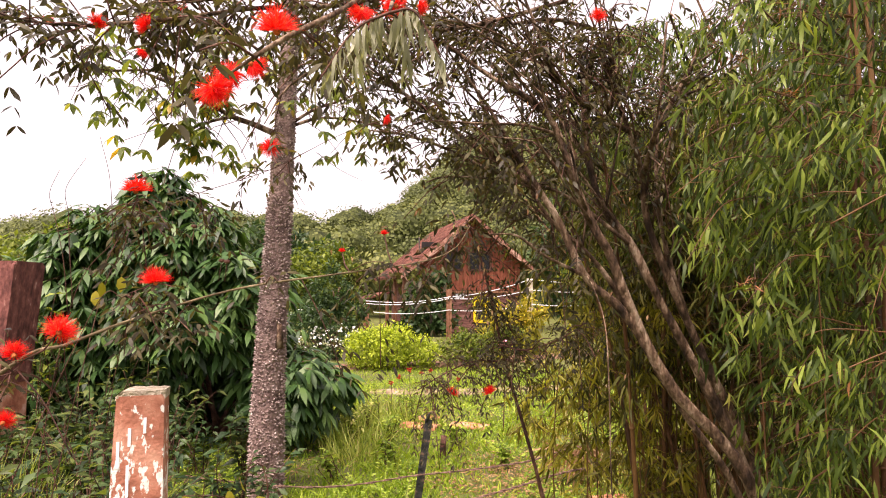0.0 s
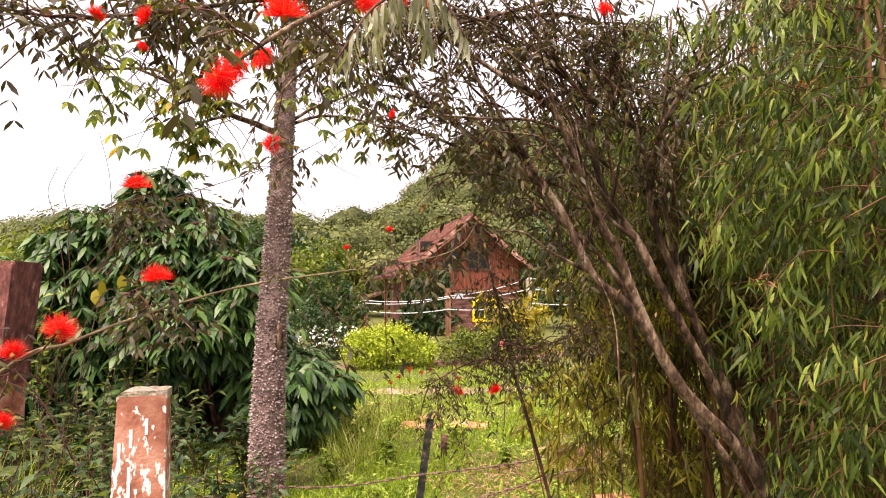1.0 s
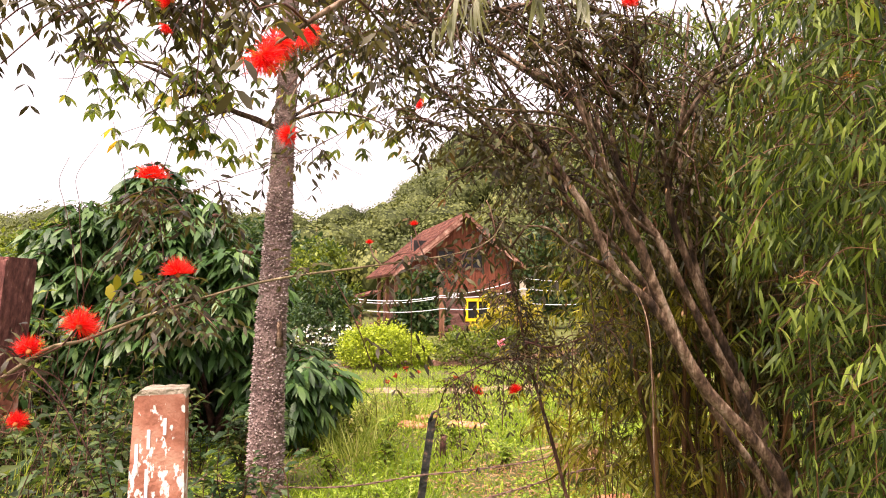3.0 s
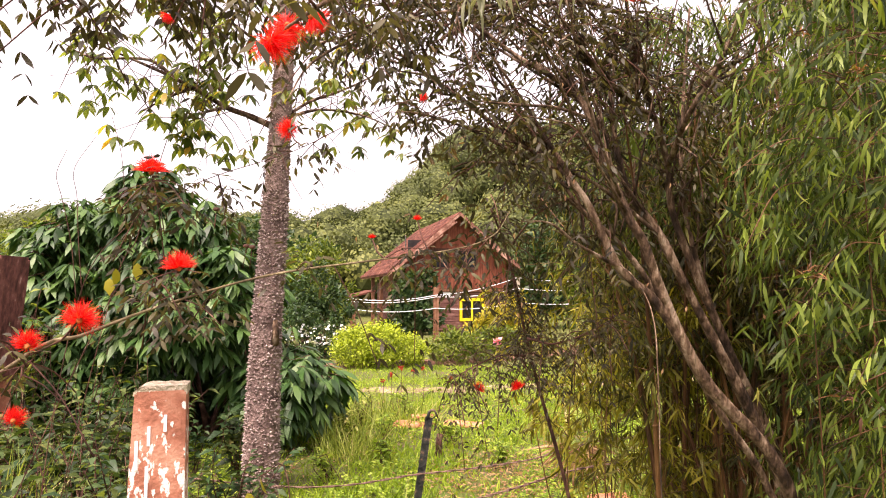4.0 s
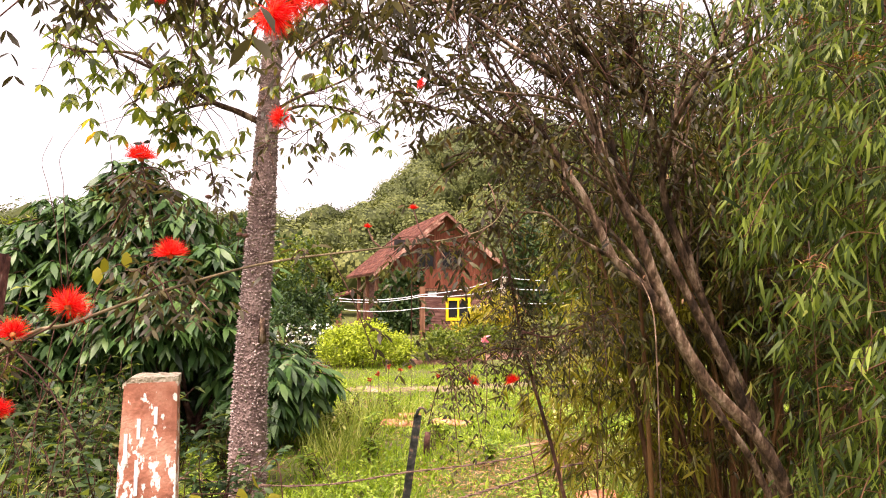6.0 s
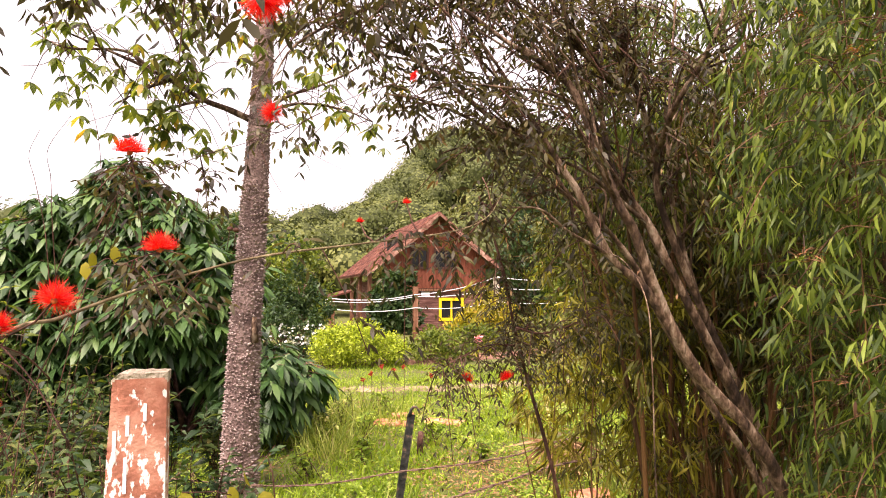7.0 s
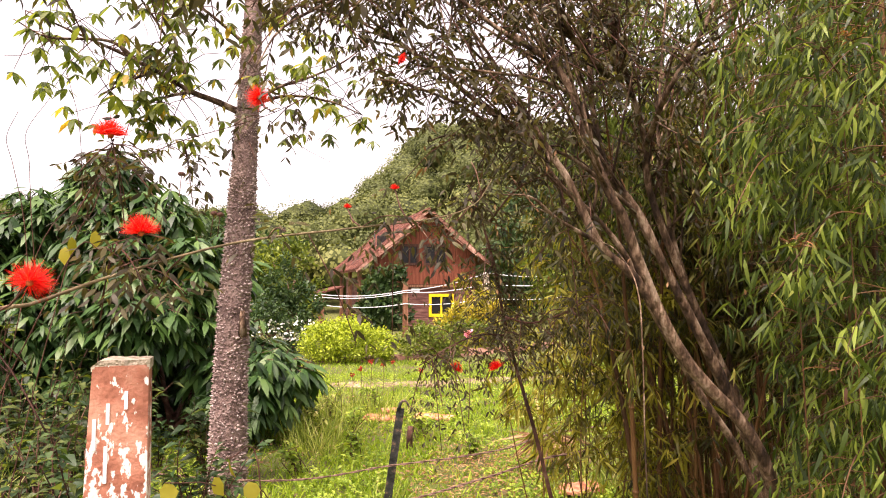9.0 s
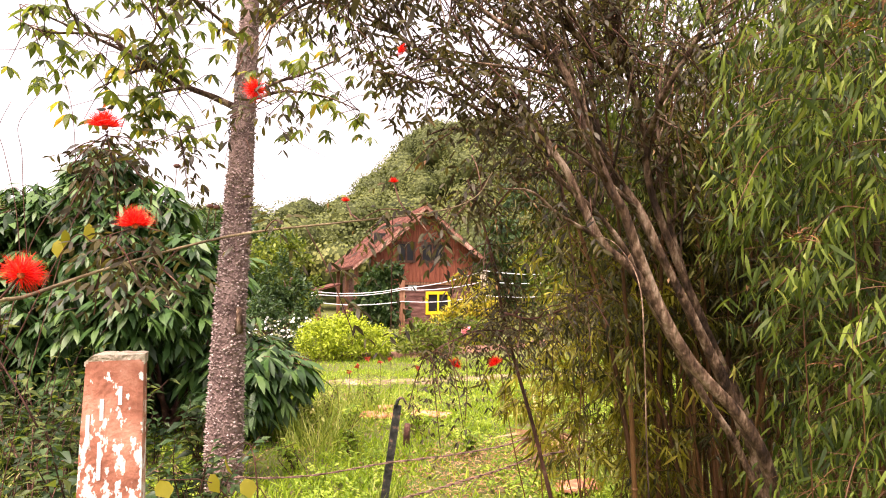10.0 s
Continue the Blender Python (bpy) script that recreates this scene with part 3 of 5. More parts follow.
        put("veranda_post", bm, M_POSTWOOD)
    bm = bmesh.new()
    box(bm, -3.5, -2.62, 0.0, 8.5, -0.1, 0.12)
    put("veranda_floor", bm, M_LOG)
    # low awning beyond the veranda
    bm = bmesh.new()
    vs = [bm.verts.new(q) for q in ((-5.6, 1.0, 1.55), (-3.9, 1.0, 2.0), (-3.9, 5.0, 2.0), (-5.6, 5.0, 1.55), (-5.6, 1.0, 1.63), (-3.9, 1.0, 2.08), (-3.9, 5.0, 2.08), (-5.6, 5.0, 1.63))]
    for f in ((0, 3, 2, 1), (4, 5, 6, 7), (0, 1, 5, 4), (1, 2, 6, 5), (2, 3, 7, 6), (3, 0, 4, 7)):
        bm.faces.new([vs[k] for k in f])
    put("awning", bm, M_TERRA, h, "low red awning")
    for y in (1.1, 4.8):
        bm = bmesh.new()
        box(bm, -5.5, -5.36, y, y + 0.14, 0, 1.56)
        put("awning_post", bm, M_POSTWOOD)


M_PANE = bpy.data.materials.new("window_glass")
M_PANE.use_nodes = True
pane_bsdf = M_PANE.node_tree.nodes["Principled BSDF"]
pane_bsdf.inputs["Base Color"].default_value = (0.018, 0.018, 0.02, 1)
pane_bsdf.inputs["Roughness"].default_value = 0.15
pane_bsdf.inputs["Specular IOR Level"].default_value = 0.3
house()


def cable_fence():
    spots = [(-5.9, 24.2, 1.05), (-2.87, 24, 1.2), (0.2, 24, 1.66), (3.22, 24, 2.05), (6.6, 24.3, 2.05)]
    for i, (x, y, top) in enumerate(spots):
        z = ground_z(x, y) - 0.05
        bm = bmesh.new()
        box(bm, -0.1, 0.1, -0.1, 0.1, 0, top - z)
        bmesh.ops.bevel(bm, geom=bm.edges[:], offset=0.02, segments=1)
        bm.transform(Matrix.Translation((x, y, z)))
        ob = part("fence_post", bm, M_POSTWOOD if i != 3 else M_CAP)
        tagged(ob, "square brown timber post carrying white cables" if i != 3 else "pale bare post carrying white cables", "post", "cable fence posts")
    for name_i, hs in enumerate([(1.0, 1.22, 1.36, 2.02, 1.98), (0.92, 1.12, 1.30, 1.62, 1.7), (0.75, 0.84, 0.88, 1.1, 1.2)]):
        t = Tubes()
        pts = []
        for i in range(4):
            a, b = Vector((spots[i][0], 23.87, hs[i])), Vector((spots[i + 1][0], 23.87, hs[i + 1]))
            for k in range(8):
                u = k / 8
                pts.append(a.lerp(b, u) - Vector((0, 0, 0.12 * 4 * u * (1 - u))))
        t.add(pts, 0.0115, 0.0115, 6)
        tagged(t.make("cable", M_WHITE, None), "thick white cable strung between timber posts", "cable", "fence cables")


cable_fence()


# ---- shrubs and trees of the garden ----


def leaf_ball(leaves, c, rad, n, size, aspect=0.4, droop=0.0, shell=0.55):
    d = unit(rng.normal(size=(n, 3)))
    p = np.array(c) + d * np.array(rad) * rng.uniform(shell, 1.05, (n, 1))
    q = unit(d * 0.6 + rng.normal(size=(n, 3)) * 0.8 + np.array((0, 0, -droop)))
    s = size * rng.uniform(0.6, 1.3, n)
    leaves.bulk(p, q, s, s * aspect, d + np.array((0, 0, 0.5)))


def shrub(name, at, lobes, n, size, mat, label, category="shrub", aspect=0.45, droop=0.1, shape=FLAT, stems=5, group=""):
    """A many-stemmed bush: stems from its foot into each lobe, leaves all over the lobes."""
    base = Vector((at[0], at[1], ground_z(at[0], at[1])))
    ob = thing(name, base, label, category, group)
    t, lv = Tubes(), Leaves(shape)
    total = sum(r[0] * r[2] for _, r in lobes)
    for c, r in lobes:
        cc = base + Vector(c)
        t.add(smooth_line([base + Vector((rng.normal() * 0.08, rng.normal() * 0.08, -0.05)), base.lerp(cc, 0.55) + Vector((rng.normal() * 0.08, 0, 0)), cc], 7), 0.03, 0.008, 5)
        for _ in range(stems):
            e = cc + Vector(unit(rng.normal(size=3)) * np.array(r) * 0.9)
            t.add([cc - Vector((0, 0, r[2] * 0.5)), cc.lerp(e, 0.5), e], 0.012, 0.003, 4)
        k = int(n * r[0] * r[2] / total)
        sub = max(6, k // 60)
        for _ in range(sub):
            s = unit(rng.normal(size=3)) * np.array(r) * 0.8
            leaf_ball(lv, np.array(cc) + s, np.array(r) * 0.42, k // sub, size, aspect, droop, 0.2)
    t.make("stem_work", M_TWIG, ob, kind="stuff")
    lv.make("foliage", mat, ob, up=0.5)
    return ob


shrub("golden_hedge", (-1.1, 14.0), [((-0.55, 0, 0.42), (0.5, 0.5, 0.42)), ((0.0, -0.1, 0.5), (0.55, 0.5, 0.45)), ((0.55, 0.1, 0.36), (0.4, 0.4, 0.34))], 12000, 0.07, M_HEDGE,
      "rounded golden-yellow leafed hedge shrub in the lawn", "hedge")
shrub("garden_shrub", (0.35, 14.6), [((0, 0, 0.35), (0.5, 0.4, 0.38)), ((0.6, 0.5, 0.3), (0.5, 0.4, 0.32))], 2600, 0.1, M_GREEN, "low green shrub beside the golden hedge")
shrub("croton_bush", (1.9, 19.0), [((0, 0, 0.7), (0.7, 0.5, 0.6)), ((0.7, 0.2, 1.0), (0.6, 0.5, 0.7)), ((-0.5, 0, 0.45), (0.5, 0.4, 0.4))], 3600, 0.14, M_YELLOW,
      "yellow-leafed ornamental bush before the house", "bush")
shrub("garden_shrub", (0.9, 17.0), [((0, 0, 0.4), (0.7, 0.4, 0.4)), ((1.0, 0.3, 0.35), (0.7, 0.5, 0.4))], 2400, 0.13, M_GREEN, "low mixed green shrub in the planting bed")
shrub("vine_bush", (-0.9, 29.5), [((0, 0, 1.2), (0.9, 0.6, 1.2)), ((0.5, 0, 2.2), (0.8, 0.5, 0.9)), ((-0.6, 0, 0.6), (0.8, 0.5, 0.7)), ((0.9, -0.5, 0.7), (0.6, 0.4, 0.7))], 3600, 0.28, M_DARKGREEN,
      "dark green broad-leafed climber against the house wall", "bush", aspect=0.6)
shrub("white_flower_bush", (-2.7, 16.5), [((0, 0, 0.5), (0.9, 0.5, 0.5)), ((-0.9, 0, 0.7), (0.8, 0.5, 0.7))], 2400, 0.12, M_DARKGREEN, "dark shrub dotted with white blossom", "bush")
wf = Leaves(FLAT)
leaf_ball(wf, (-2.6, 16.2, 0.4), (0.75, 0.3, 0.32), 130, 0.08, 0.8, 0, 0.6)
leaf_ball(wf, (-3.4, 16.2, 0.35), (0.5, 0.3, 0.3), 70, 0.08, 0.8, 0, 0.6)
tagged(wf.make("white_blossom", M_WHITEFLOWER, None, up=0.2), "scattered small white blossoms on a dark shrub", "flowers", kind="stuff")


def tree(name, at, height, lobes, n, size, mat, label, droop=0.1, aspect=0.45, r=0.12, shape=FLAT):
    base = Vector((at[0], at[1], ground_z(at[0], at[1]) - 0.05))
    ob = thing(name, base, label, "tree")
    t = Tubes()
    top = base + Vector((rng.normal() * 0.2, 0, height * 0.75))
    t.add(smooth_line([base, base.lerp(top, 0.5) + Vector((rng.normal() * 0.15, 0, 0)), top], 8), r, r * 0.3, 8, 0.15)
    t.make("trunk", M_BARK, ob)
    lv, t = Leaves(shape), Tubes()
    total = sum(q[0] * q[2] for _, q in lobes)
    for c, q in lobes:
        cc = base + Vector(c)
        s = base.lerp(top, min(0.95, max(0.25, c[2] / height * 0.75)))
        t.add(smooth_line([s, s.lerp(cc, 0.5) + Vector((0, 0, 0.1)), cc], 6), r * 0.4, 0.01, 5)
        k = int(n * q[0] * q[2] / total)
        sub = max(8, k // 70)
        for _ in range(sub):
            e = unit(rng.normal(size=3)) * np.array(q) * rng.uniform(0.5, 1.0)
            leaf_ball(lv, np.array(cc) + e, np.array(q) * 0.36, k // sub, size, aspect, droop, 0.2)
    t.make("limb_work", M_BARK, ob, kind="stuff")
    lv.make("crown", mat, ob, up=0.45)
    return ob


tree("garden_tree", (-4.2, 21.5), 3.6, [((0, 0, 2.8), (1.1, 0.9, 0.9)), ((-0.9, 0, 2.0), (0.9, 0.8, 0.8)), ((0.7, 0, 1.7), (0.9, 0.8, 0.9)), ((0.1, 0, 1.1), (1.3, 0.9, 0.8))], 5200, 0.18, M_GREEN,
     "light green bushy garden tree beside the house")
tree("garden_tree", (-3.2, 18.5), 2.6, [((0, 0, 1.9), (0.7, 0.6, 0.6)), ((-0.6, 0, 1.2), (0.7, 0.6, 0.6)), ((0.5, 0, 1.2), (0.6, 0.5, 0.6))], 2800, 0.15, M_DARKGREEN, "dark green bushy garden tree beside the lawn")
tree("garden_tree", (-10.2, 16.5), 3.4, [((0, 0, 2.4), (1.2, 1, 0.7)), ((1.5, 0, 2.0), (1.1, 1, 0.8)), ((-1.5, 0, 1.9), (1.2, 1, 0.8)), ((3.2, 0, 1.7), (1.2, 1, 0.8)), ((1.0, 0, 0.9), (2.4, 1, 0.9))], 6000, 0.18, M_GREEN,
     "spreading yellow-green garden tree behind the fence")
tree("garden_tree", (-8.5, 30), 6.0, [((0, 0, 4.2), (2.0, 1.5, 1.5)), ((-2.4, 0, 3.4), (2.0, 1.5, 1.5)), ((2.4, 0, 3.6), (1.8, 1.5, 1.4)), ((0, 0, 2), (3.5, 1.5, 1.6))], 5200, 0.34, M_DARKGREEN, "dark wooded edge tree below the hill")
tree("garden_tree", (-18, 32), 6.0, [((0, 0, 4.2), (2.4, 1.5, 1.5)), ((-3, 0, 3.6), (2.4, 1.5, 1.5)), ((3, 0, 3.4), (2.2, 1.5, 1.5)), ((0, 0, 1.8), (4.5, 1.5, 1.6))], 5200, 0.34, M_GREEN, "broad green wooded edge tree below the hill")
tree("garden_tree", (8.2, 36), 9.0, [((0, 0, 6.5), (2.6, 2, 2)), ((-2.0, 0, 4.8), (2.2, 2, 1.8)), ((2.5, 0, 4.8), (2.4, 2, 2)), ((0, 0, 2.5), (3.6, 2, 2))], 6000, 0.4, M_DARKGREEN, "tall dark tree beside the house")
tree("garden_tree", (5.2, 17), 4.8, [((0, 0, 3.4), (1.3, 1, 1)), ((-1.0, 0, 2.4), (1.0, 1, 0.8)), ((1.2, 0, 2.4), (1.2, 1, 1)), ((0, 0, 1.3), (1.8, 1, 0.9))], 5200, 0.2, M_GREEN, "leafy green garden tree beyond the bamboo", droop=0.4)
tree("garden_tree", (10.0, 18), 6.0, [((0, 0, 4.4), (1.8, 1, 1.3)), ((-1.6, 0, 3.2), (1.6, 1, 1.2)), ((1.8, 0, 3.2), (1.8, 1, 1.3)), ((0, 0, 1.5), (2.8, 1, 1.2))], 5200, 0.26, M_DARKGREEN, "dense dark green garden tree beyond the bamboo")


def pink_flower():
    ob = thing("pink_flower", (0.6, 7.0, ground_z(0.6, 7)), "single pink garden flower on a thin stem", "flower")
    t = Tubes()
    t.add(smooth_line([(0.6, 7, ground_z(0.6, 7) - 0.02), (0.62, 7, 0.5), (0.59, 7, 0.92)], 8), 0.006, 0.004, 5)
    t.make("stem", M_TWIG, ob)
    lv = Leaves(BLADE)
    leaf_ball(lv, (0.59, 7, 0.95), (0.02, 0.02, 0.02), 26, 0.055, 0.7, 0, 0.1)
    lv.make("bloom", M_PINK, ob)


pink_flower()


def big_bush():
    base = Vector((-2.4, 6.8, -0.02))
    ob = thing("laurel_bush", base, "large dark green glossy-leafed bush behind the fence", "bush")
    t, lv = Tubes(), Leaves(OVAL)
    lobes = [((-3.1, 6.9, 2.2), (0.5, 0.5, 0.45)), ((-3.05, 6.9, 2.5), (0.36, 0.45, 0.34)), ((-3.7, 6.9, 2.1), (0.4, 0.5, 0.34)), ((-4.2, 6.9, 1.98), (0.22, 0.3, 0.2)), ((-2.55, 6.9, 2.1), (0.38, 0.5, 0.36)), ((-2.3, 7.4, 0.25), (0.8, 0.4, 0.3)), ((-3.2, 7.4, 0.25), (0.8, 0.4, 0.3)), ((-2.75, 6.7, 1.75), (0.6, 0.6, 0.5)), ((-2.0, 6.6, 1.55), (0.5, 0.6, 0.45)), ((-3.7, 6.8, 1.6), (0.6, 0.6, 0.55)),
             ((-2.5, 6.3, 1.15), (0.8, 0.6, 0.5)), ((-1.6, 6.5, 0.62), (0.5, 0.55, 0.36)), ((-3.5, 6.5, 0.95), (0.8, 0.6, 0.5)), ((-1.25, 6.6, 0.55), (0.35, 0.5, 0.35)),
             ((-3.0, 6.3, 0.5), (0.7, 0.5, 0.4)), ((-3.9, 6.3, 0.45), (0.7, 0.5, 0.4)), ((-1.55, 6.3, 0.45), (0.4, 0.4, 0.35)), ((-2.3, 7.5, 0.7), (0.8, 0.35, 0.6)), ((-3.3, 7.5, 0.7), (0.8, 0.35, 0.6)), ((-1.8, 7.3, 0.6), (0.5, 0.35, 0.4)), ((-4.6, 6.9, 1.3), (0.7, 0.6, 0.6)), ((-4.4, 6.7, 0.6), (0.8, 0.6, 0.5))]
    for c, r in lobes:
        c = Vector(c)
        foot = base + Vector((rng.normal() * 0.2, rng.normal() * 0.15, 0))
        t.add(smooth_line([foot, foot.lerp(c, 0.5) + Vector((0, 0.1, 0.15)), c], 8), 0.03, 0.01, 6)
        for _ in range(int(125 * r[0] * r[2] / 0.25)):
            d = unit(rng.normal(size=3) + np.array((0, -0.5, 0.35)))
            tip = np.array(c) + d * np.array(r) * rng.uniform(0.55, 1.05)
            mid = np.array(c) + d * np.array(r) * 0.35
            t.add([mid, (mid + tip) / 2 + np.array((0, 0, 0.05)), tip], 0.006, 0.003, 3)
            a0 = rng.random() * 6.28
            for k in range(8):
                a = a0 + k * 0.785 + rng.normal() * 0.2
                out = np.array((math.cos(a), math.sin(a), 0)) * 0.62 + d * 0.3 + np.array((0, 0, -1.0 + 0.65 * rng.random()))
                s = rng.uniform(0.15, 0.28)
                lv.add(tip + (mid - tip) * rng.random() * 0.2, out, s, s * 0.22)
    t.make("stem_work", M_TWIG, ob, kind="stuff")
    lv.make("foliage", M_BUSH, ob, up=0.8)


big_bush()

# ---- fence line ----


def concrete_post():
    ob = thing("concrete_post", (-0.62, 1.37, 0), "square concrete post in peeling orange and white paint", "post")
    bm = bmesh.new()
    rows = [(0.0, 0.064), (0.4, 0.061), (0.8, 0.058), (1.06, 0.054), (1.18, 0.051), (1.30, 0.0485)]
    rings = []
    for z, h in rows:
        ring = []
        for sx, sy in ((-1, -1), (-0.8, -1), (0.8, -1), (1, -1), (1, 1), (-1, 1)):
            j = 0.0025 * noise.noise(Vector((sx * 3, sy * 3, z * 12)))
            ring.append(bm.verts.new((-0.62 + sx * (h + j) + 0.012 * (z - 1.2), 1.353 + sy * (0.033 + j), z)))
        rings.append(ring)
    for a, b in zip(rings, rings[1:]):
        for k in range(6):
            bm.faces.new((a[k], a[(k + 1) % 6], b[(k + 1) % 6], b[k]))
    bm.faces.new(rings[-1])
    bm.faces.new(rings[0][::-1])
    bmesh.ops.bevel(bm, geom=[e for e in bm.edges if abs(e.verts[0].co.z - e.verts[1].co.z) > 0.05], offset=0.004, segments=2)
    lean = Matrix.Translation((-0.670, 1.32, -0.010)) @ Matrix.Diagonal((0.87, 1, 1, 1)) @ Matrix.Rotation(radians(17), 4, "Z") @ Matrix.Translation((0.67, -1.32, 0))
    bm.transform(lean)
    part("shaft", bm, M_POST, ob)
    bm = bmesh.new()
    top = []
    for i in range(9):
        x = -0.669 + 0.1 * i / 8
        for y in (1.321, 1.385):
            top.append((x, y, 1.303 + (0.006 if 0 < i else -0.004) + 0.003 * noise.noise(Vector((x * 60, y * 40, 0)))))
    vs = [bm.verts.new(q) for q in top] + [bm.verts.new((q[0], q[1], 1.292)) for q in top]
    for i in range(8):
        a = i * 2
        bm.faces.new((vs[a], vs[a + 2], vs[a + 3], vs[a + 1]))
        bm.faces.new((vs[a + 18], vs[a + 20], vs[a + 2], vs[a]))
        bm.faces.new((vs[a + 1], vs[a + 3], vs[a + 21], vs[a + 19]))
    bm.faces.new((vs[0], vs[1], vs[19], vs[18]))
    bm.faces.new((vs[17], vs[16], vs[34], vs[35]))
    bm.transform(lean)
    part("rough_top", bm, M_CAP, ob, "chipped bare concrete top")
    for x, z, l in ((-0.638, 1.222, 0.034), (-0.608, 1.243, 0.030), (-0.660, 1.19, 0.05), (-0.640, 1.14, 0.06)):
        bm = bmesh.new()
        box(bm, x - 0.003, x + 0.003, 1.3182, 1.3202, z - l / 2, z + l / 2)
        bmesh.ops.bevel(bm, geom=bm.edges[:], offset=0.001, segments=1)
        bm.transform(lean)
        part("paint_streak", bm, M_WHITE, ob, "white paint dash")


concrete_post()


def rusty_pillar():
    ob = thing("gate_pillar", (-3.7, 5.15, 0), "square gate pillar, dark rusty red above and faded pink below", "pillar")
    bm = bmesh.new()
    box(bm, -4.0, -3.45, 5.0, 5.4, 0, 0.78)
    bmesh.ops.bevel(bm, geom=bm.edges[:], offset=0.02, segments=2)
    part("base", bm, M_BRICKPINK, ob, "faded pink washed base")
    bm = bmesh.new()
    box(bm, -3.98, -3.41, 5.01, 5.39, 0.782, 1.74)
    bmesh.ops.bevel(bm, geom=bm.edges[:], offset=0.025, segments=2)
    for v in bm.verts:
        v.co.x += 0.085 * (v.co.z - 0.9)
    part("shaft", bm, M_RUST, ob, "dark rusty red shaft")


rusty_pillar()


def metal_stake():
    ob = thing("metal_stake", (-0.17, 4.4, 0), "short dark metal fence stake with a bent top", "stake")
    bm = bmesh.new()
    box(bm, -0.025, 0.025, -0.006, 0.006, -0.05, 0.66)
    box(bm, -0.006, 0.006, 0.008, 0.04, -0.05, 0.64)
    bm.transform(Matrix.Translation((-0.225, 4.4, 0.0)) @ Matrix.Rotation(radians(8), 4, "Y"))
    part("angle_bar", bm, M_METAL, ob)
    t = Tubes()
    t.add(smooth_line([(-0.145, 4.4, 0.64), (-0.13, 4.4, 0.69), (-0.10, 4.39, 0.70), (-0.08, 4.39, 0.66)], 8), 0.012, 0.006, 6)
    t.make("bent_tip", M_METAL, ob)
    t = Tubes()
    t.add([(-0.04, 6.0, -0.05), (-0.04, 6.0, 0.1), (-0.03, 6.0, 0.2)], 0.03, 0.026, 7, 0.2)
    tagged(t.make("wooden_stub", M_TWIG, None), "short weathered wooden stub in the grass", "stub")


metal_stake()


def barbed_wire(pts, label):
    ob = thing("barbed_wire", pts[0], label, "wire", "fence wires")
    line = smooth_line(pts, 90)
    t = Tubes()
    for phase in (0, math.pi):
        t.add([p + Vector((0, math.cos(i * 1.3 + phase) * 0.004, math.sin(i * 1.3 + phase) * 0.004)) for i, p in enumerate(line)], 0.0035, 0.0035, 5)
    t.make("twisted_wire", M_WIRE, ob)
    for i in range(4, 88, 4):
        b = Tubes()
        p = line[i]
        for a in (0.6, 2.2):
            e = Vector((math.cos(a) * 0.018, 0.01, math.sin(a) * 0.018))
            b.add([p - e, p + e], 0.0022, 0.001, 4)
        b.make("barb", M_WIRE, ob)


barbed_wire([(-3.2, 4.9, 0.32), (-1.11, 4.4, 0.22), (-0.17, 4.38, 0.30), (0.49, 4.38, 0.38), (1.01, 4.4, 0.50), (2.4, 4.4, 0.62)], "rusty barbed wire running past the metal stake")
barbed_wire([(-1.6, 3.7, 0.2), (-0.44, 3.6, 0.27), (-0.06, 3.6, 0.34), (0.32, 3.6, 0.44), (0.74, 3.6, 0.55), (1.6, 3.7, 0.6)], "slack rusty barbed wire low over the grass")


def roof_tile(x, y, rz, ln, label):
    bm = bmesh.new()
    z = ground_z(x, y) + 0.012
    n = 7
    rows = []
    for j in range(2):
        for lift in (0.0, 0.016):
            rows.append([bm.verts.new((ln * (j - 0.5), -0.25 * ln * math.cos(math.pi * k / (n - 1)) * (1.1 - 0.15 * j), 0.03 * math.sin(math.pi * k / (n - 1)) + lift)) for k in range(n)])
    for k in range(n - 1):
        bm.faces.new((rows[1][k], rows[1][k + 1], rows[3][k + 1], rows[3][k]))
        bm.faces.new((rows[0][k + 1], rows[0][k], rows[2][k], rows[2][k + 1]))
        for a, b in ((0, 1), (3, 2)):
            bm.faces.new((rows[a][k], rows[a][k + 1], rows[b][k + 1], rows[b][k]))
    for k, q in ((0, (0, 1, 3, 2)), (n - 1, (1, 0, 2, 3))):
        bm.faces.new([rows[i][k] for i in q])
    bm.transform(Matrix.Translation((x, y, z)) @ Matrix.Rotation(radians(rz), 4, "Z"))
    tagged(part("roof_tile", bm, M_TILE), label, "tile", "loose tiles on the lawn")


for x, y, rz, ln in ((-0.28, 7.3, -22, 0.42), (0.27, 7.25, -25, 0.42), (-0.2, 7.7, 10, 0.25)):
    roof_tile(x, y, rz, ln, "curved terracotta roof tile lying on the grass")
for i in range(5):
    roof_tile(1.0 + i * 0.055, 4.62 + 0.012 * i, 80, 0.2, "curved terracotta tile leaning in a row on the grass")


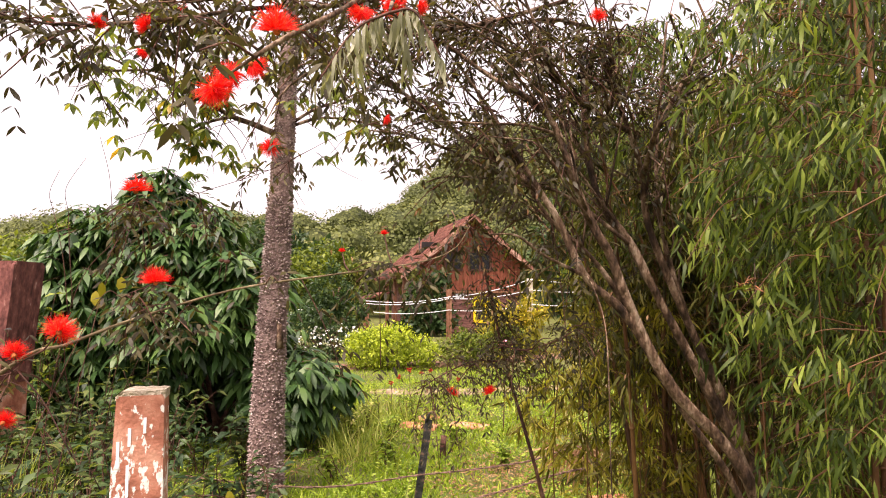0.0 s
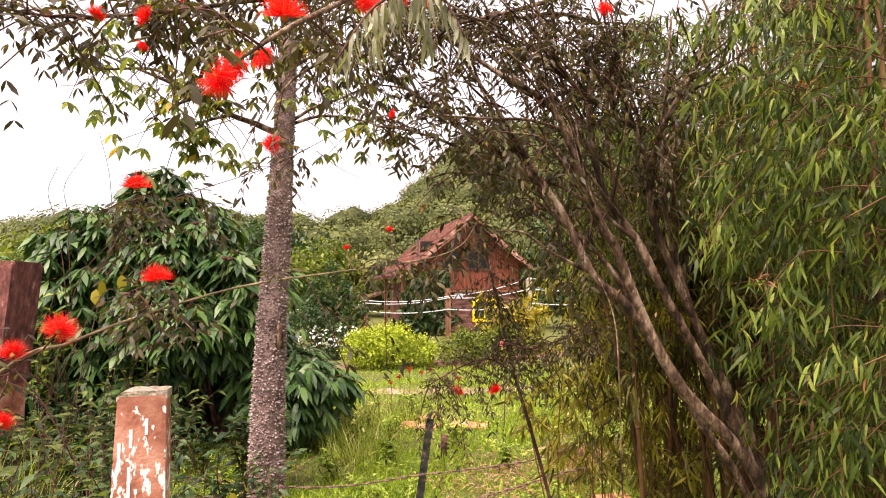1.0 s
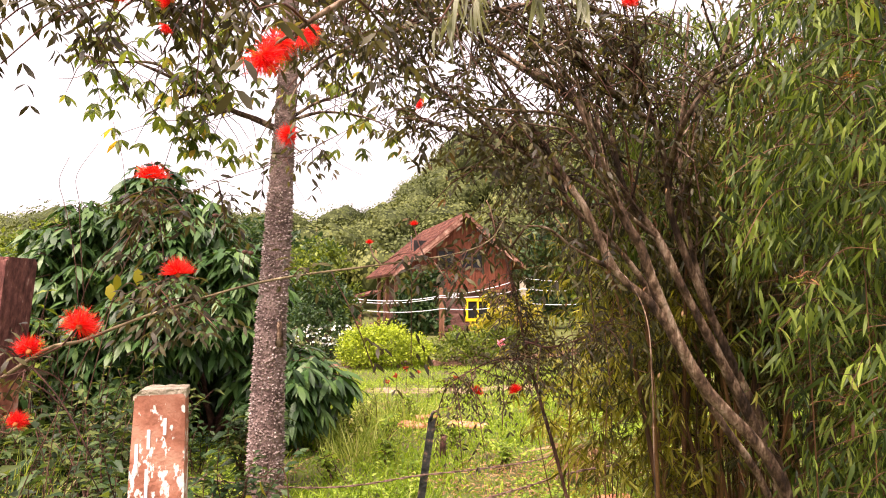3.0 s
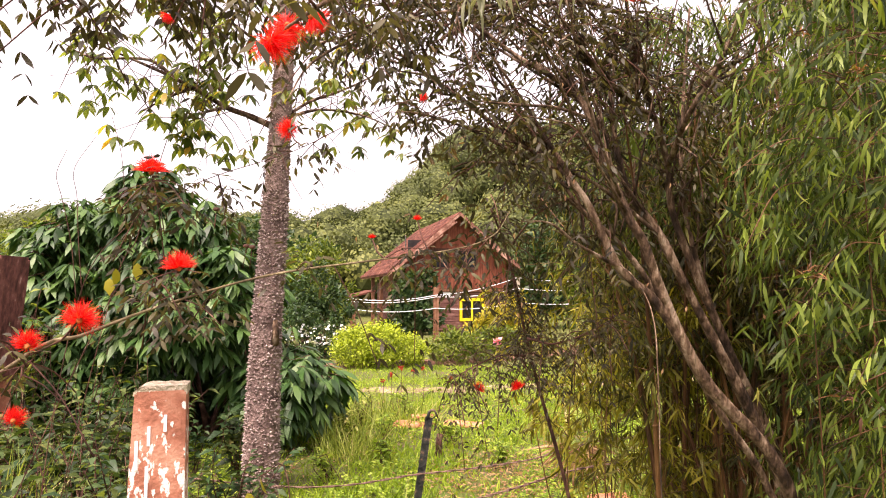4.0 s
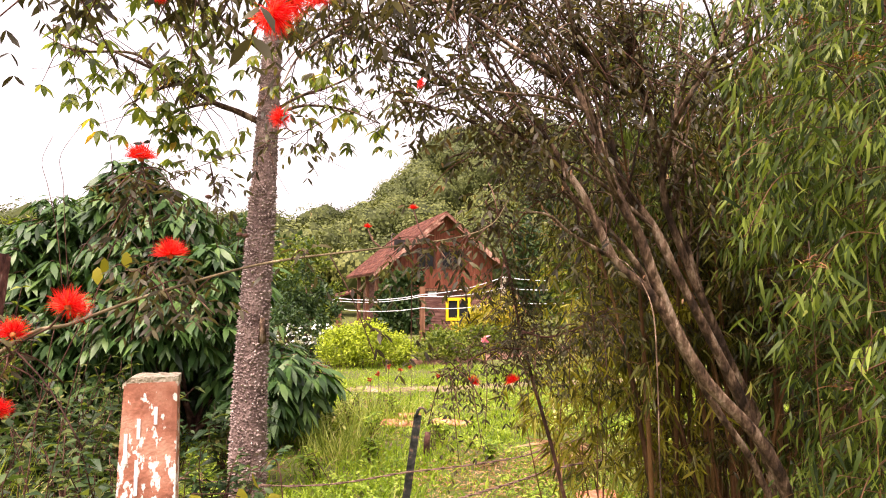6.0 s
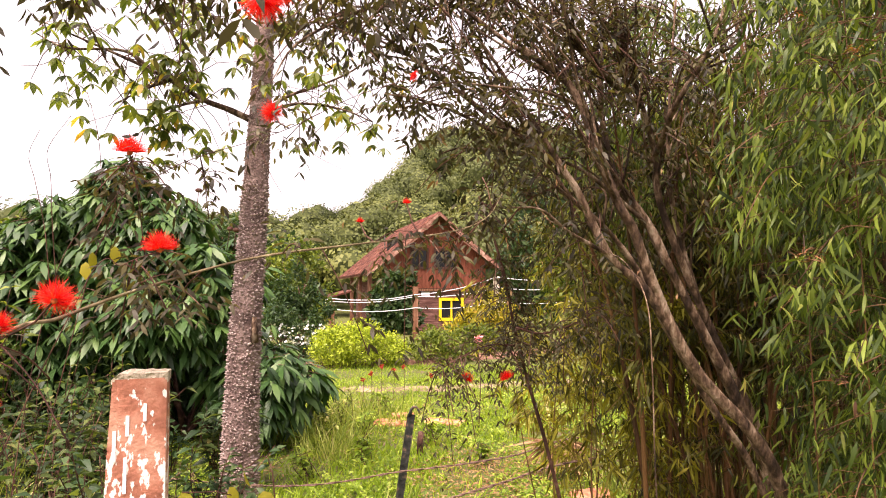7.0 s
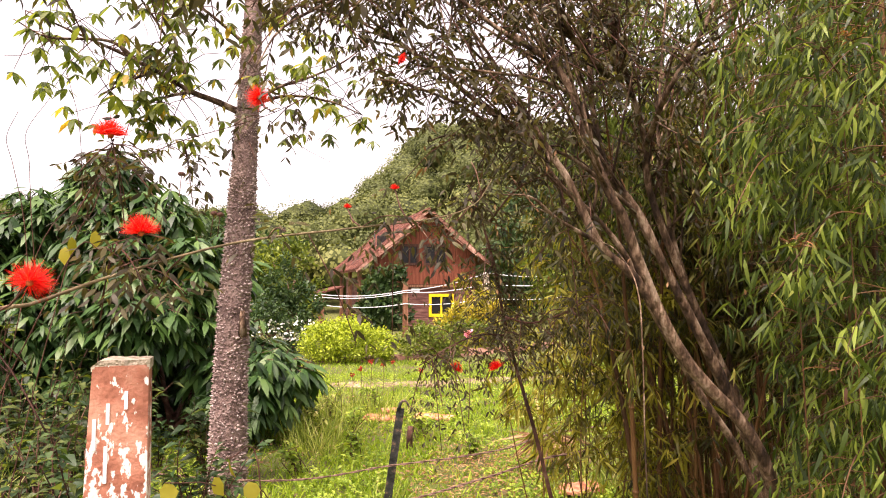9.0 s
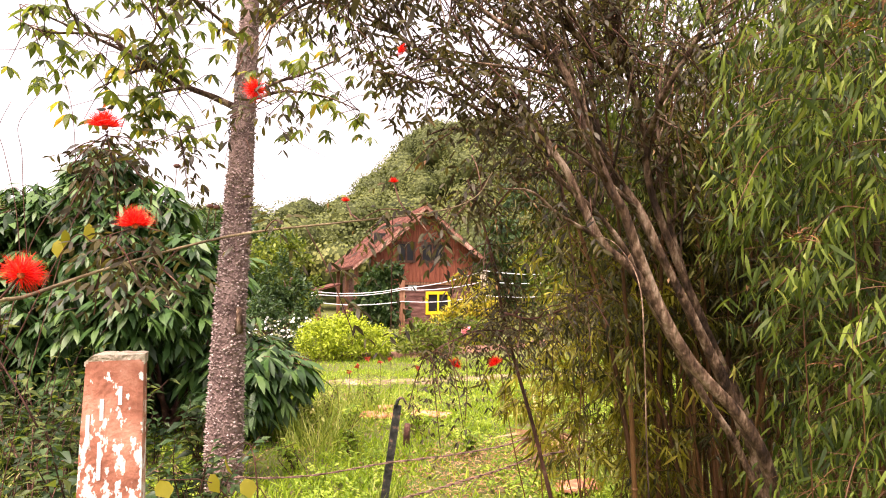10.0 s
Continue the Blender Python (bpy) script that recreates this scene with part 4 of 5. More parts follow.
def dry_fronds(x, y):
    ob = thing("fan_palm", (x, y, ground_z(x, y)), "small fan palm with drying straw-coloured fronds", "palm")
    lv = Leaves(LONG)
    gl = Leaves(LONG)
    for k in range(90):
        a = rng.uniform(-3.0, -0.1)
        d = np.array((math.cos(a) - 0.3, math.sin(a) * 0.6, rng.uniform(-0.9, 0.3)))
        lv.add((x + d[0] * 0.05, y, 0.27), d, rng.uniform(0.2, 0.4), 0.022)
    for k in range(20):
        a = rng.uniform(0, 6.28)
        gl.add((x - 0.1, y + 0.05, 0.4), (math.cos(a), math.sin(a) * 0.5, rng.uniform(-0.1, 1.1)), rng.uniform(0.25, 0.45), 0.022)
    t = Tubes()
    t.add([(x, y, -0.02), (x - 0.02, y, 0.14), (x - 0.03, y, 0.3)], 0.02, 0.012, 7, 0.3)
    t.make("stem", M_TWIG, ob)
    lv.make("dry_frond", M_DRY, ob, "straw-coloured dried fronds")
    gl.make("green_frond", M_TALLGRASS, ob)


dry_fronds(1.05, 5.2)


# ---- fence-side weeds ----


def weed(x, y, h, n, size, mat, label, lean=0.25):
    z = ground_z(x, y)
    ob = thing("weed", (x, y, z), label, "weed", "fence-side weeds")
    t, lv = Tubes(), Leaves(BLADE)
    for _ in range(n):
        tip = Vector((x + rng.normal() * lean * h, y + rng.normal() * lean * h * 0.7, z + h * rng.uniform(0.55, 1.1)))
        line = smooth_line([(x + rng.normal() * 0.05, y + rng.normal() * 0.05, z - 0.02), Vector((x, y, z)).lerp(tip, 0.55) + Vector((rng.normal() * 0.04, 0, 0.05)), tip], 9)
        t.add(line, 0.005, 0.002, 4)
        for i in range(2, 9):
            for s in range(2):
                a = rng.random() * 6.28
                q = size * rng.uniform(0.5, 1.2)
                lv.add(line[i] + Vector((0, 0, rng.normal() * 0.01)), (math.cos(a), math.sin(a), rng.uniform(-0.5, 0.5)), q, q * 0.42)
    t.make("stem_work", M_TWIG, ob, kind="stuff")
    lv.make("foliage", mat, ob, up=0.75)


for i in range(38):
    y = rng.uniform(2.3, 5.4)
    slope = rng.uniform(0.27, 0.66)
    if 0.30 < slope < 0.42:
        slope += 0.16
    x = -slope * y - 0.12
    weed(x, y, rng.uniform(0.35, 0.8) * (1.1 if x < -1.4 else 0.75), 7, rng.uniform(0.07, 0.13), M_WEED if i % 3 else M_DARKGREEN, "tangled leafy green weed by the fence")
for i in range(6):
    y = rng.uniform(3.4, 5.9)
    weed(-rng.uniform(0.27, 0.44) * y - 0.1, y, rng.uniform(0.3, 0.6), 8, 0.1, M_DARKGREEN, "dark leafy weed in the shade of the bush")
weed(-0.78, 2.6, 0.62, 2, 0.055, M_YLEAF, "yellow-green climbing leaf at the trunk's foot")
weed(-0.75, 2.2, 0.72, 2, 0.06, M_YLEAF, "yellow-green climbing leaf by the post")
weed(-3.0, 5.6, 1.2, 12, 0.1, M_WEED, "tall yellow-green weed beside the pillar")
weed(-3.6, 5.8, 1.5, 12, 0.12, M_GREEN, "tall leafy plant beside the pillar")
weed(-2.5, 5.6, 1.0, 10, 0.1, M_WEED, "tall weed in front of the dark bush")


for x, y, h in ((-0.95, 6.4, 0.32), (-0.6, 6.6, 0.28), (-0.85, 7.2, 0.42), (-0.45, 7.8, 0.3), (-1.2, 7.6, 0.45), (-0.55, 5.7, 0.2), (0.1, 6.4, 0.2), (0.45, 5.6, 0.18), (-0.9, 5.2, 0.22)):
    weed(x, y, h, 9, 0.07, M_TALLGRASS if h > 0.3 else M_HERB, "rough yellow-green weed growing in the lawn")


def garden_flower(x, y, h):
    z = ground_z(x, y)
    ob = thing("garden_flower", (x, y, z), "small dark red flower on a thin stem in the lawn", "flower", "red lawn flowers")
    t = Tubes()
    t.add(smooth_line([(x, y, z - 0.02), (x + 0.02, y, z + h * 0.6), (x + 0.01, y, z + h)], 7), 0.004, 0.003, 5)
    t.make("stem", M_TWIG, ob)
    lv = Leaves(BLADE)
    leaf_ball(lv, (x + 0.01, y, z + h), (0.012, 0.012, 0.01), 22, 0.04, 0.6, 0, 0.1)
    lv.make("bloom", M_REDLEAF, ob)


M_REDLEAF = leafy("dark_red_petal", (0.16, 0.012, 0.01), (0.3, 0.03, 0.02), (0.42, 0.07, 0.04), 0.3, 0.6)
for x, y, h in ((-0.62, 8.6, 0.42), (-0.5, 8.8, 0.5), (-0.72, 8.5, 0.36), (-0.2, 8.7, 0.5), (-0.34, 9.0, 0.44), (0.15, 8.6, 0.4)):
    garden_flower(x, y, h)


def climbing_vine():
    ob = thing("climbing_vine", (-0.42, 1.62, 0), "thin vine with a few yellow-green heart-shaped leaves", "vine")
    spots = [(-0.514, 1.6, 1.067), (-0.624, 1.55, 1.035), (-0.477, 1.62, 1.014), (-0.542, 1.6, 1.03)]
    t = Tubes()
    t.add(smooth_line([(-0.42, 1.64, 0), (-0.44, 1.64, 0.6), (-0.46, 1.63, 1.05), spots[0]], 16), 0.0025, 0.0012, 5)
    t.add(smooth_line([(-0.44, 1.64, 0.8), (-0.52, 1.6, 1.0), spots[1]], 8), 0.0015, 0.001, 5)
    t.add(smooth_line([(-0.44, 1.64, 0.7), (-0.43, 1.63, 0.95), spots[2]], 8), 0.0015, 0.001, 5)
    t.make("stem", M_TWIG, ob)
    for p in spots:
        lf = Leaves(OVAL)
        lf.add(p, (rng.normal() * 0.5, -0.4, -0.7), 0.044, 0.036)
        lf.make("leaf", M_YLEAF, ob, up=0.0, kind="")


climbing_vine()


# ---- spiny-trunked tree ----


def silk_tree():
    ob = thing("silk_floss_tree", (-1.33, 4.78, 0), "slender tree with mauve-grey trunk studded with pale prickles", "tree")
    axis = smooth_line([(-1.315, 4.78, -0.05), (-1.31, 4.78, 0.4), (-1.295, 4.78, 1.1), (-1.26, 4.78, 1.78), (-1.23, 4.78, 2.45), (-1.20, 4.78, 3.2), (-1.18, 4.8, 4.2)], 60)

    def radius(z):
        return 0.125 - 0.018 * z if z < 2.6 else 0.078 - 0.02 * (z - 2.6)
    v, f = [], []
    for i, p in enumerate(axis):
        for k in range(20):
            a = 2 * math.pi * k / 20
            r = radius(p.z) * (1 + 0.05 * noise.noise(Vector((math.cos(a) * 2, math.sin(a) * 2, p.z * 5))))
            v.append((p.x + r * math.cos(a), p.y + r * math.sin(a), p.z))
    for i in range(59):
        for k in range(20):
            a, b = i * 20 + k, i * 20 + (k + 1) % 20
            f.append((a, b, b + 20, a + 20))
    trunk = link_mesh("trunk", mesh_from("trunk", v, f, True), M_TRUNK, ob)
    # prickles: low cones on the bark
    v, f = [], []
    for _ in range(5200):
        z = rng.random() ** 1.05 * 3.3
        u = min(max((z + 0.05) / 4.25 * 59, 0), 58.99)
        p = min(axis, key=lambda q: abs(q.z - z))
        a = rng.random() * 2 * math.pi
        n = Vector((math.cos(a), math.sin(a), 0))
        s = Vector((-math.sin(a), math.cos(a), 0))
        r, w = radius(z), rng.uniform(0.006, 0.0128) * (1.0 if z < 2.2 else 0.7)
        c = Vector((p.x, p.y, z)) + n * (r - 0.003)
        b = len(v)
        up = Vector((0, 0, 1))
        v += [c - s * w, c - up * w * 1.1, c + s * w, c + up * w * 1.1, c + n * w * rng.uniform(1.3, 2.2) + up * w * 0.3]
        f += [(b, b + 1, b + 4), (b + 1, b + 2, b + 4), (b + 2, b + 3, b + 4), (b + 3, b, b + 4)]
    tagged(link_mesh("prickle_cover", mesh_from("prickle_cover", v, f), M_PRICKLE, ob, "short pale conical prickles"), kind="stuff")
    t = Tubes()
    t.add([(-1.20, 4.67, 1.10), (-1.20, 4.655, 1.19), (-1.205, 4.67, 1.27)], 0.028, 0.018, 8, 0.4)
    t.make("bark_scar", M_BARK, ob, "healed branch scar")
    leaves, twigs = Leaves(OVAL), Tubes()
    limbs = [
        [(-1.286, 4.78, 2.674), (-1.441, 4.75, 2.739), (-1.587, 4.7, 2.784), (-1.792, 4.6, 2.892), (-1.985, 4.5, 2.974), (-2.242, 4.4, 3.069), (-2.485, 4.3, 3.157)],
        [(-1.587, 4.7, 2.784), (-1.63, 4.6, 2.934), (-1.724, 4.5, 3.135), (-1.844, 4.4, 3.326), (-1.92, 4.3, 3.508)],
        [(-1.206, 4.78, 2.729), (-1.008, 4.8, 2.863), (-0.817, 4.9, 2.969), (-0.574, 5.0, 3.128), (-0.363, 5.1, 3.346)],
        [(-1.235, 4.78, 3.211), (-1.035, 4.9, 3.477), (-0.797, 5.0, 3.793)],
        [(-1.254, 4.78, 3.168), (-1.451, 4.6, 3.301), (-1.655, 4.5, 3.414), (-1.853, 4.4, 3.638)],
        [(-1.792, 4.6, 2.892), (-1.905, 4.5, 2.799), (-2.045, 4.4, 2.671)],
        [(-1.206, 4.78, 2.72), (-0.95, 4.8, 2.80), (-0.65, 4.85, 2.78), (-0.42, 4.9, 2.70)],
        [(-1.587, 4.7, 2.784), (-1.7, 4.6, 2.72), (-1.87, 4.5, 2.62)],
        [(-1.91, 4.6, 2.951), (-2.063, 4.5, 3.052), (-2.388, 4.4, 3.028), (-2.612, 4.4, 3.14)],
    ]
    for q, line in enumerate(limbs):
        ln = smooth_line(line, 22)
        limb = Tubes()
        limb.add(ln, 0.026 if q < 1 else 0.014, 0.004, 7, 0.15)
        limb.make("limb", M_BARK, ob)
        for i in range(4, 22):
            for _ in range(2 if q != 5 else 3):
                if rng.random() < 0.5:
                    continue
                p = ln[i]
                tip = p + Vector((rng.uniform(-0.3, 0.3), rng.normal() * 0.25, rng.uniform(-0.38, 0.22)))
                tip.x = max(tip.x, -2.5)
                twigs.add([p, p.lerp(tip, 0.5) + Vector((0, 0, 0.04)), tip], 0.004, 0.002, 4)
                for _ in range(1 if rng.random() < 0.6 else 2):
                    c = tip + Vector(rng.normal(size=3) * 0.05)
                    a0 = rng.random() * 6.28
                    k5 = 5 + int(rng.random() * 3)
                    for k in range(k5):
                        a = a0 + k * 2 * math.pi / k5 * 0.8
                        s = rng.uniform(0.08, 0.135)
                        leaves.add(c, (math.cos(a) * 0.85, math.sin(a) * 0.85, -0.95 + 0.6 * rng.random()), s, s * 0.3)
    twigs.make("twig_work", M_TWIG, ob, kind="stuff")
    leaves.make("crown", M_PALMATE, ob, up=0.85)
    for line in ([(-2.441, 4.6, 3.124), (-2.619, 4.6, 2.991), (-2.781, 4.6, 2.97)], [(-1.189, 4.7, 2.434), (-1.102, 4.6, 2.25), (-1.019, 4.6, 2.108)], [(-1.922, 4.7, 2.812), (-1.992, 4.6, 2.414), (-2.046, 4.6, 2.21)], [(-0.964, 4.7, 2.517), (-0.797, 4.7, 2.392), (-0.631, 4.7, 2.309)]):
        bare = Tubes()
        bare.add(smooth_line(line, 10), 0.004, 0.002, 4)
        bare.make("bare_twig", M_TWIG, ob)


silk_tree()


# ---- powder-puff flowers ----


def puff_mesh(seed, wide):
    """A flower head: a fan of fine red stamens from a small cup."""
    g = np.random.default_rng(seed)
    lv = Leaves(LONG)
    n = 700
    a = g.random(n) * 6.28
    tilt = g.random(n) ** 0.6 * wide
    d = np.stack([np.cos(a) * np.sin(tilt), np.sin(a) * np.sin(tilt), np.cos(tilt)], 1)
    ln = 0.033 * g.uniform(0.55, 1.1, n)
    lv.bulk(d * 0.004, d, ln, np.full(n, 0.0007))
    ob = lv.make("stamen_tuft", M_RED, None, up=0.0)
    me = ob.data
    bpy.data.objects.remove(ob)
    return me


PUFFS = [puff_mesh(3, 1.55), puff_mesh(4, 1.25), puff_mesh(5, 1.9)]
CUP_BM = bmesh.new()
bmesh.ops.create_icosphere(CUP_BM, subdivisions=2, radius=0.0055)
for vert in CUP_BM.verts:
    vert.co.z *= 1.3
CUP = bpy.data.meshes.new("flower_cup")
CUP_BM.to_mesh(CUP)
CUP_BM.free()
CUP.materials.append(M_REDCORE)


SEED = CUP.copy()
SEED.materials.clear()
SEED.materials.append(M_TWIG)


def puff(at, parent, scale=1.0, tilt=(0, 0), kind_i=0):
    m = Matrix.Translation(at) @ Euler((radians(tilt[0]), radians(tilt[1]), rng.random() * 6)).to_matrix().to_4x4() @ Matrix.Diagonal((scale, scale, scale, 1))
    root = Matrix.Translation(-Vector(parent.location))
    cup = new("flower", CUP)
    cup.parent = parent
    cup.matrix_basis = root @ m
    tagged(cup, "scarlet powder-puff flower")
    st = new("stamen_tuft", PUFFS[kind_i % 3])
    st.parent = cup


def feather_leaf(leaves, twigs, at, d, length, pairs=3, pinna=0.045, droop=0.6):
    """A twice-divided leaf: a thin stalk with pairs of drooping narrow leaflets."""
    d = unit(np.array(d, float))
    end = np.array(at) + d * length + np.array((0, 0, -0.25 * length))
    side = unit(np.cross(d, (0, 0, 1)) + 1e-6)
    for k in range(pairs):
        u = (k + 0.7) / pairs
        p = np.array(at) * (1 - u) + end * u
        for s in (-1, 1):
            q = side * s * 0.8 + d * 0.55 + np.array((0, 0, -droop * rng.uniform(0.5, 1.6))) + rng.normal(size=3) * 0.15
            l = pinna * rng.uniform(0.7, 1.25)
            leaves.add(p, q, l, l * 0.27)


def leafy_branch(line, twigs, leaves, n_twigs, reach, r=0.0035, start=0.1, drop=0.15, per=7, pinna=0.045, bias=(0, 0, 0), pairs=3):
    """Twigs all along a limb, each with feathery leaves."""
    m = len(line)
    for _ in range(n_twigs):
        i = int((start + (1 - start) * rng.random()) * (m - 1))
        p = line[i]
        d = Vector(unit(rng.normal(size=3) * np.array((1, 0.8, 0.8)) + np.array(bias)))
        l = reach * rng.uniform(0.4, 1.15)
        tip = p + d * l - Vector((0, 0, drop * l * rng.uniform(0.3, 2)))
        tw = smooth_line([p, p.lerp(tip, 0.5) + Vector((0, 0, 0.12 * l)), tip], 7)
        twigs.add(tw, r, 0.0012, 4)
        for k in range(per):
            q = tw[min(6, 1 + int(rng.random() * 6))]
            out = unit(rng.normal(size=3) + np.array(d) * 0.6 + np.array((0, 0, -0.35)))
            feather_leaf(leaves, twigs, q, out, rng.uniform(0.05, 0.09), pairs, pinna)


def powderpuff_shrub():
    """Long arching stems that cross in front of the lawn from a shrub at the fence."""
    ob = thing("powderpuff_shrub", (-1.25, 1.35, 0), "arching powder-puff shrub stems with scarlet flowers and feathery leaves", "shrub")
    lines = [
        [(-1.25, 1.35, 0.0), (-1.2, 1.3, 0.7), (-1.05, 1.25, 1.15)] + [(-0.776, 1.18, 1.365), (-0.705, 1.22, 1.398), (-0.611, 1.27, 1.441), (-0.44, 1.32, 1.496), (-0.254, 1.38, 1.527), (-0.095, 1.42, 1.552), (-0.02, 1.43, 1.581), (0.015, 1.44, 1.631)],
        [(-1.0, 1.55, 0.0), (-0.95, 1.52, 0.9)] + [(-0.87, 1.5, 1.438), (-0.776, 1.5, 1.6), (-0.665, 1.5, 1.674), (-0.591, 1.5, 1.71), (-0.433, 1.52, 1.769), (-0.284, 1.55, 1.855), (-0.155, 1.58, 1.91)],
        [(-1.25, 1.3, 0.0), (-1.22, 1.28, 0.6)] + [(-0.859, 1.2, 1.189), (-0.81, 1.18, 1.259), (-0.764, 1.15, 1.33), (-0.738, 1.15, 1.376)],
        [(-0.95, 1.45, 0.0), (-0.9, 1.45, 0.8)] + [(-0.776, 1.44, 1.44), (-0.726, 1.44, 1.571), (-0.715, 1.46, 1.658), (-0.704, 1.46, 1.702)],
        [(-1.0, 1.3, 0.0), (-0.95, 1.3, 0.8)] + [(-0.699, 1.26, 1.426), (-0.633, 1.27, 1.482), (-0.581, 1.27, 1.503)],
    ]
    twigs, leaves = Tubes(), Leaves(OVAL)
    for q, pts in enumerate(lines):
        line = smooth_line(pts, 60)
        s = Tubes()
        s.add(line, 0.0044 if q == 0 else 0.0010, 0.0008, 7, 0.15)
        s.make("stem", M_STEM if q == 0 else M_TWIG, ob)
        leafy_branch(line, twigs, leaves, (18, 8, 7, 10, 5)[q], (0.1, 0.09, 0.13, 0.13, 0.1)[q], 0.0013, (0.5, 0.5, 0.8, 0.75, 0.75)[q], 0.6, 5, 0.024)
    clear = [i for i, p in enumerate(leaves.p) if not (-0.78 < p[0] < -0.42 and p[2] < 1.37)]
    leaves.p, leaves.d, leaves.l, leaves.w = [[a[i] for i in clear] for a in (leaves.p, leaves.d, leaves.l, leaves.w)]
    for p, s, tl, k in ((-0.71, 1.46, 1.71), 1.1, (8, 0), 0), ((-0.576, 1.27, 1.508), 0.92, (-5, 4), 0), ((-0.65, 1.1, 1.427), 0.88, (30, -25), 2), ((-0.753, 1.15, 1.385), 0.79, (20, 50), 1), \
            ((-0.8, 1.2, 1.265), 0.7, (10, 60), 1), ((-0.491, 1.72, 1.865), 0.97, (75, 20), 2), ((-0.267, 1.5, 1.579), 0.31, (0, 0), 1), ((-0.173, 1.5, 1.618), 0.35, (0, 0), 1):
        puff(Vector(p), ob, s, tl, k)
        up = Vector(p)
        best = min((a for pts in lines for a in smooth_line(pts, 60)), key=lambda a: (a - up).length)
        twigs.add([best, best.lerp(up, 0.6) - Vector((0, 0, 0.01)), up], 0.0018, 0.0014, 4)
    for pts in ([(-0.87, 1.5, 1.438), (-0.885, 1.5, 1.56), (-0.908, 1.5, 1.658), (-0.922, 1.5, 1.711), (-0.902, 1.5, 1.763)], [(-0.86, 1.5, 1.46), (-0.872, 1.5, 1.58), (-0.878, 1.5, 1.664), (-0.886, 1.5, 1.722), (-0.844, 1.5, 1.79)], [(-0.776, 1.5, 1.6), (-0.788, 1.5, 1.74), (-0.814, 1.5, 1.839)], [(-0.491, 1.5, 1.752), (-0.495, 1.5, 1.689), (-0.503, 1.5, 1.644)]):
        thread = Tubes()
        thread.add(smooth_line(pts, 18), 0.0009, 0.0006, 4)
        thread.make("tendril", M_TWIG, ob)
    for p, q in (((-0.499, 1.4, 1.555), (-0.505, 1.4, 1.512)), ((-0.488, 1.4, 1.553), (-0.492, 1.4, 1.512)), ((-0.558, 1.4, 1.626), (-0.561, 1.4, 1.588))):
        twigs.add([Vector(q), Vector(p)], 0.0009, 0.0008, 4)
        head = new("seed_head", SEED)
        head.parent = ob
        head.matrix_basis = Matrix.Translation(Vector(p) - Vector(ob.location)) @ Matrix.Diagonal((1.2, 1.2, 0.6, 1))
    twigs.make("twig_work", M_TWIG, ob, kind="stuff")
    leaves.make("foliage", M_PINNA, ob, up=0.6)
    old = Leaves(OVAL)
    for p in ((-0.705, 1.4, 1.522), (-0.745, 1.4, 1.511), (-0.756, 1.4, 1.493), (-0.661, 1.35, 1.46)):
        old.add(p, (0.1, -0.2, -1), 0.034, 0.019)
    old.make("old_leaf", M_YLEAF, ob, "yellowing drooping leaf")


powderpuff_shrub()


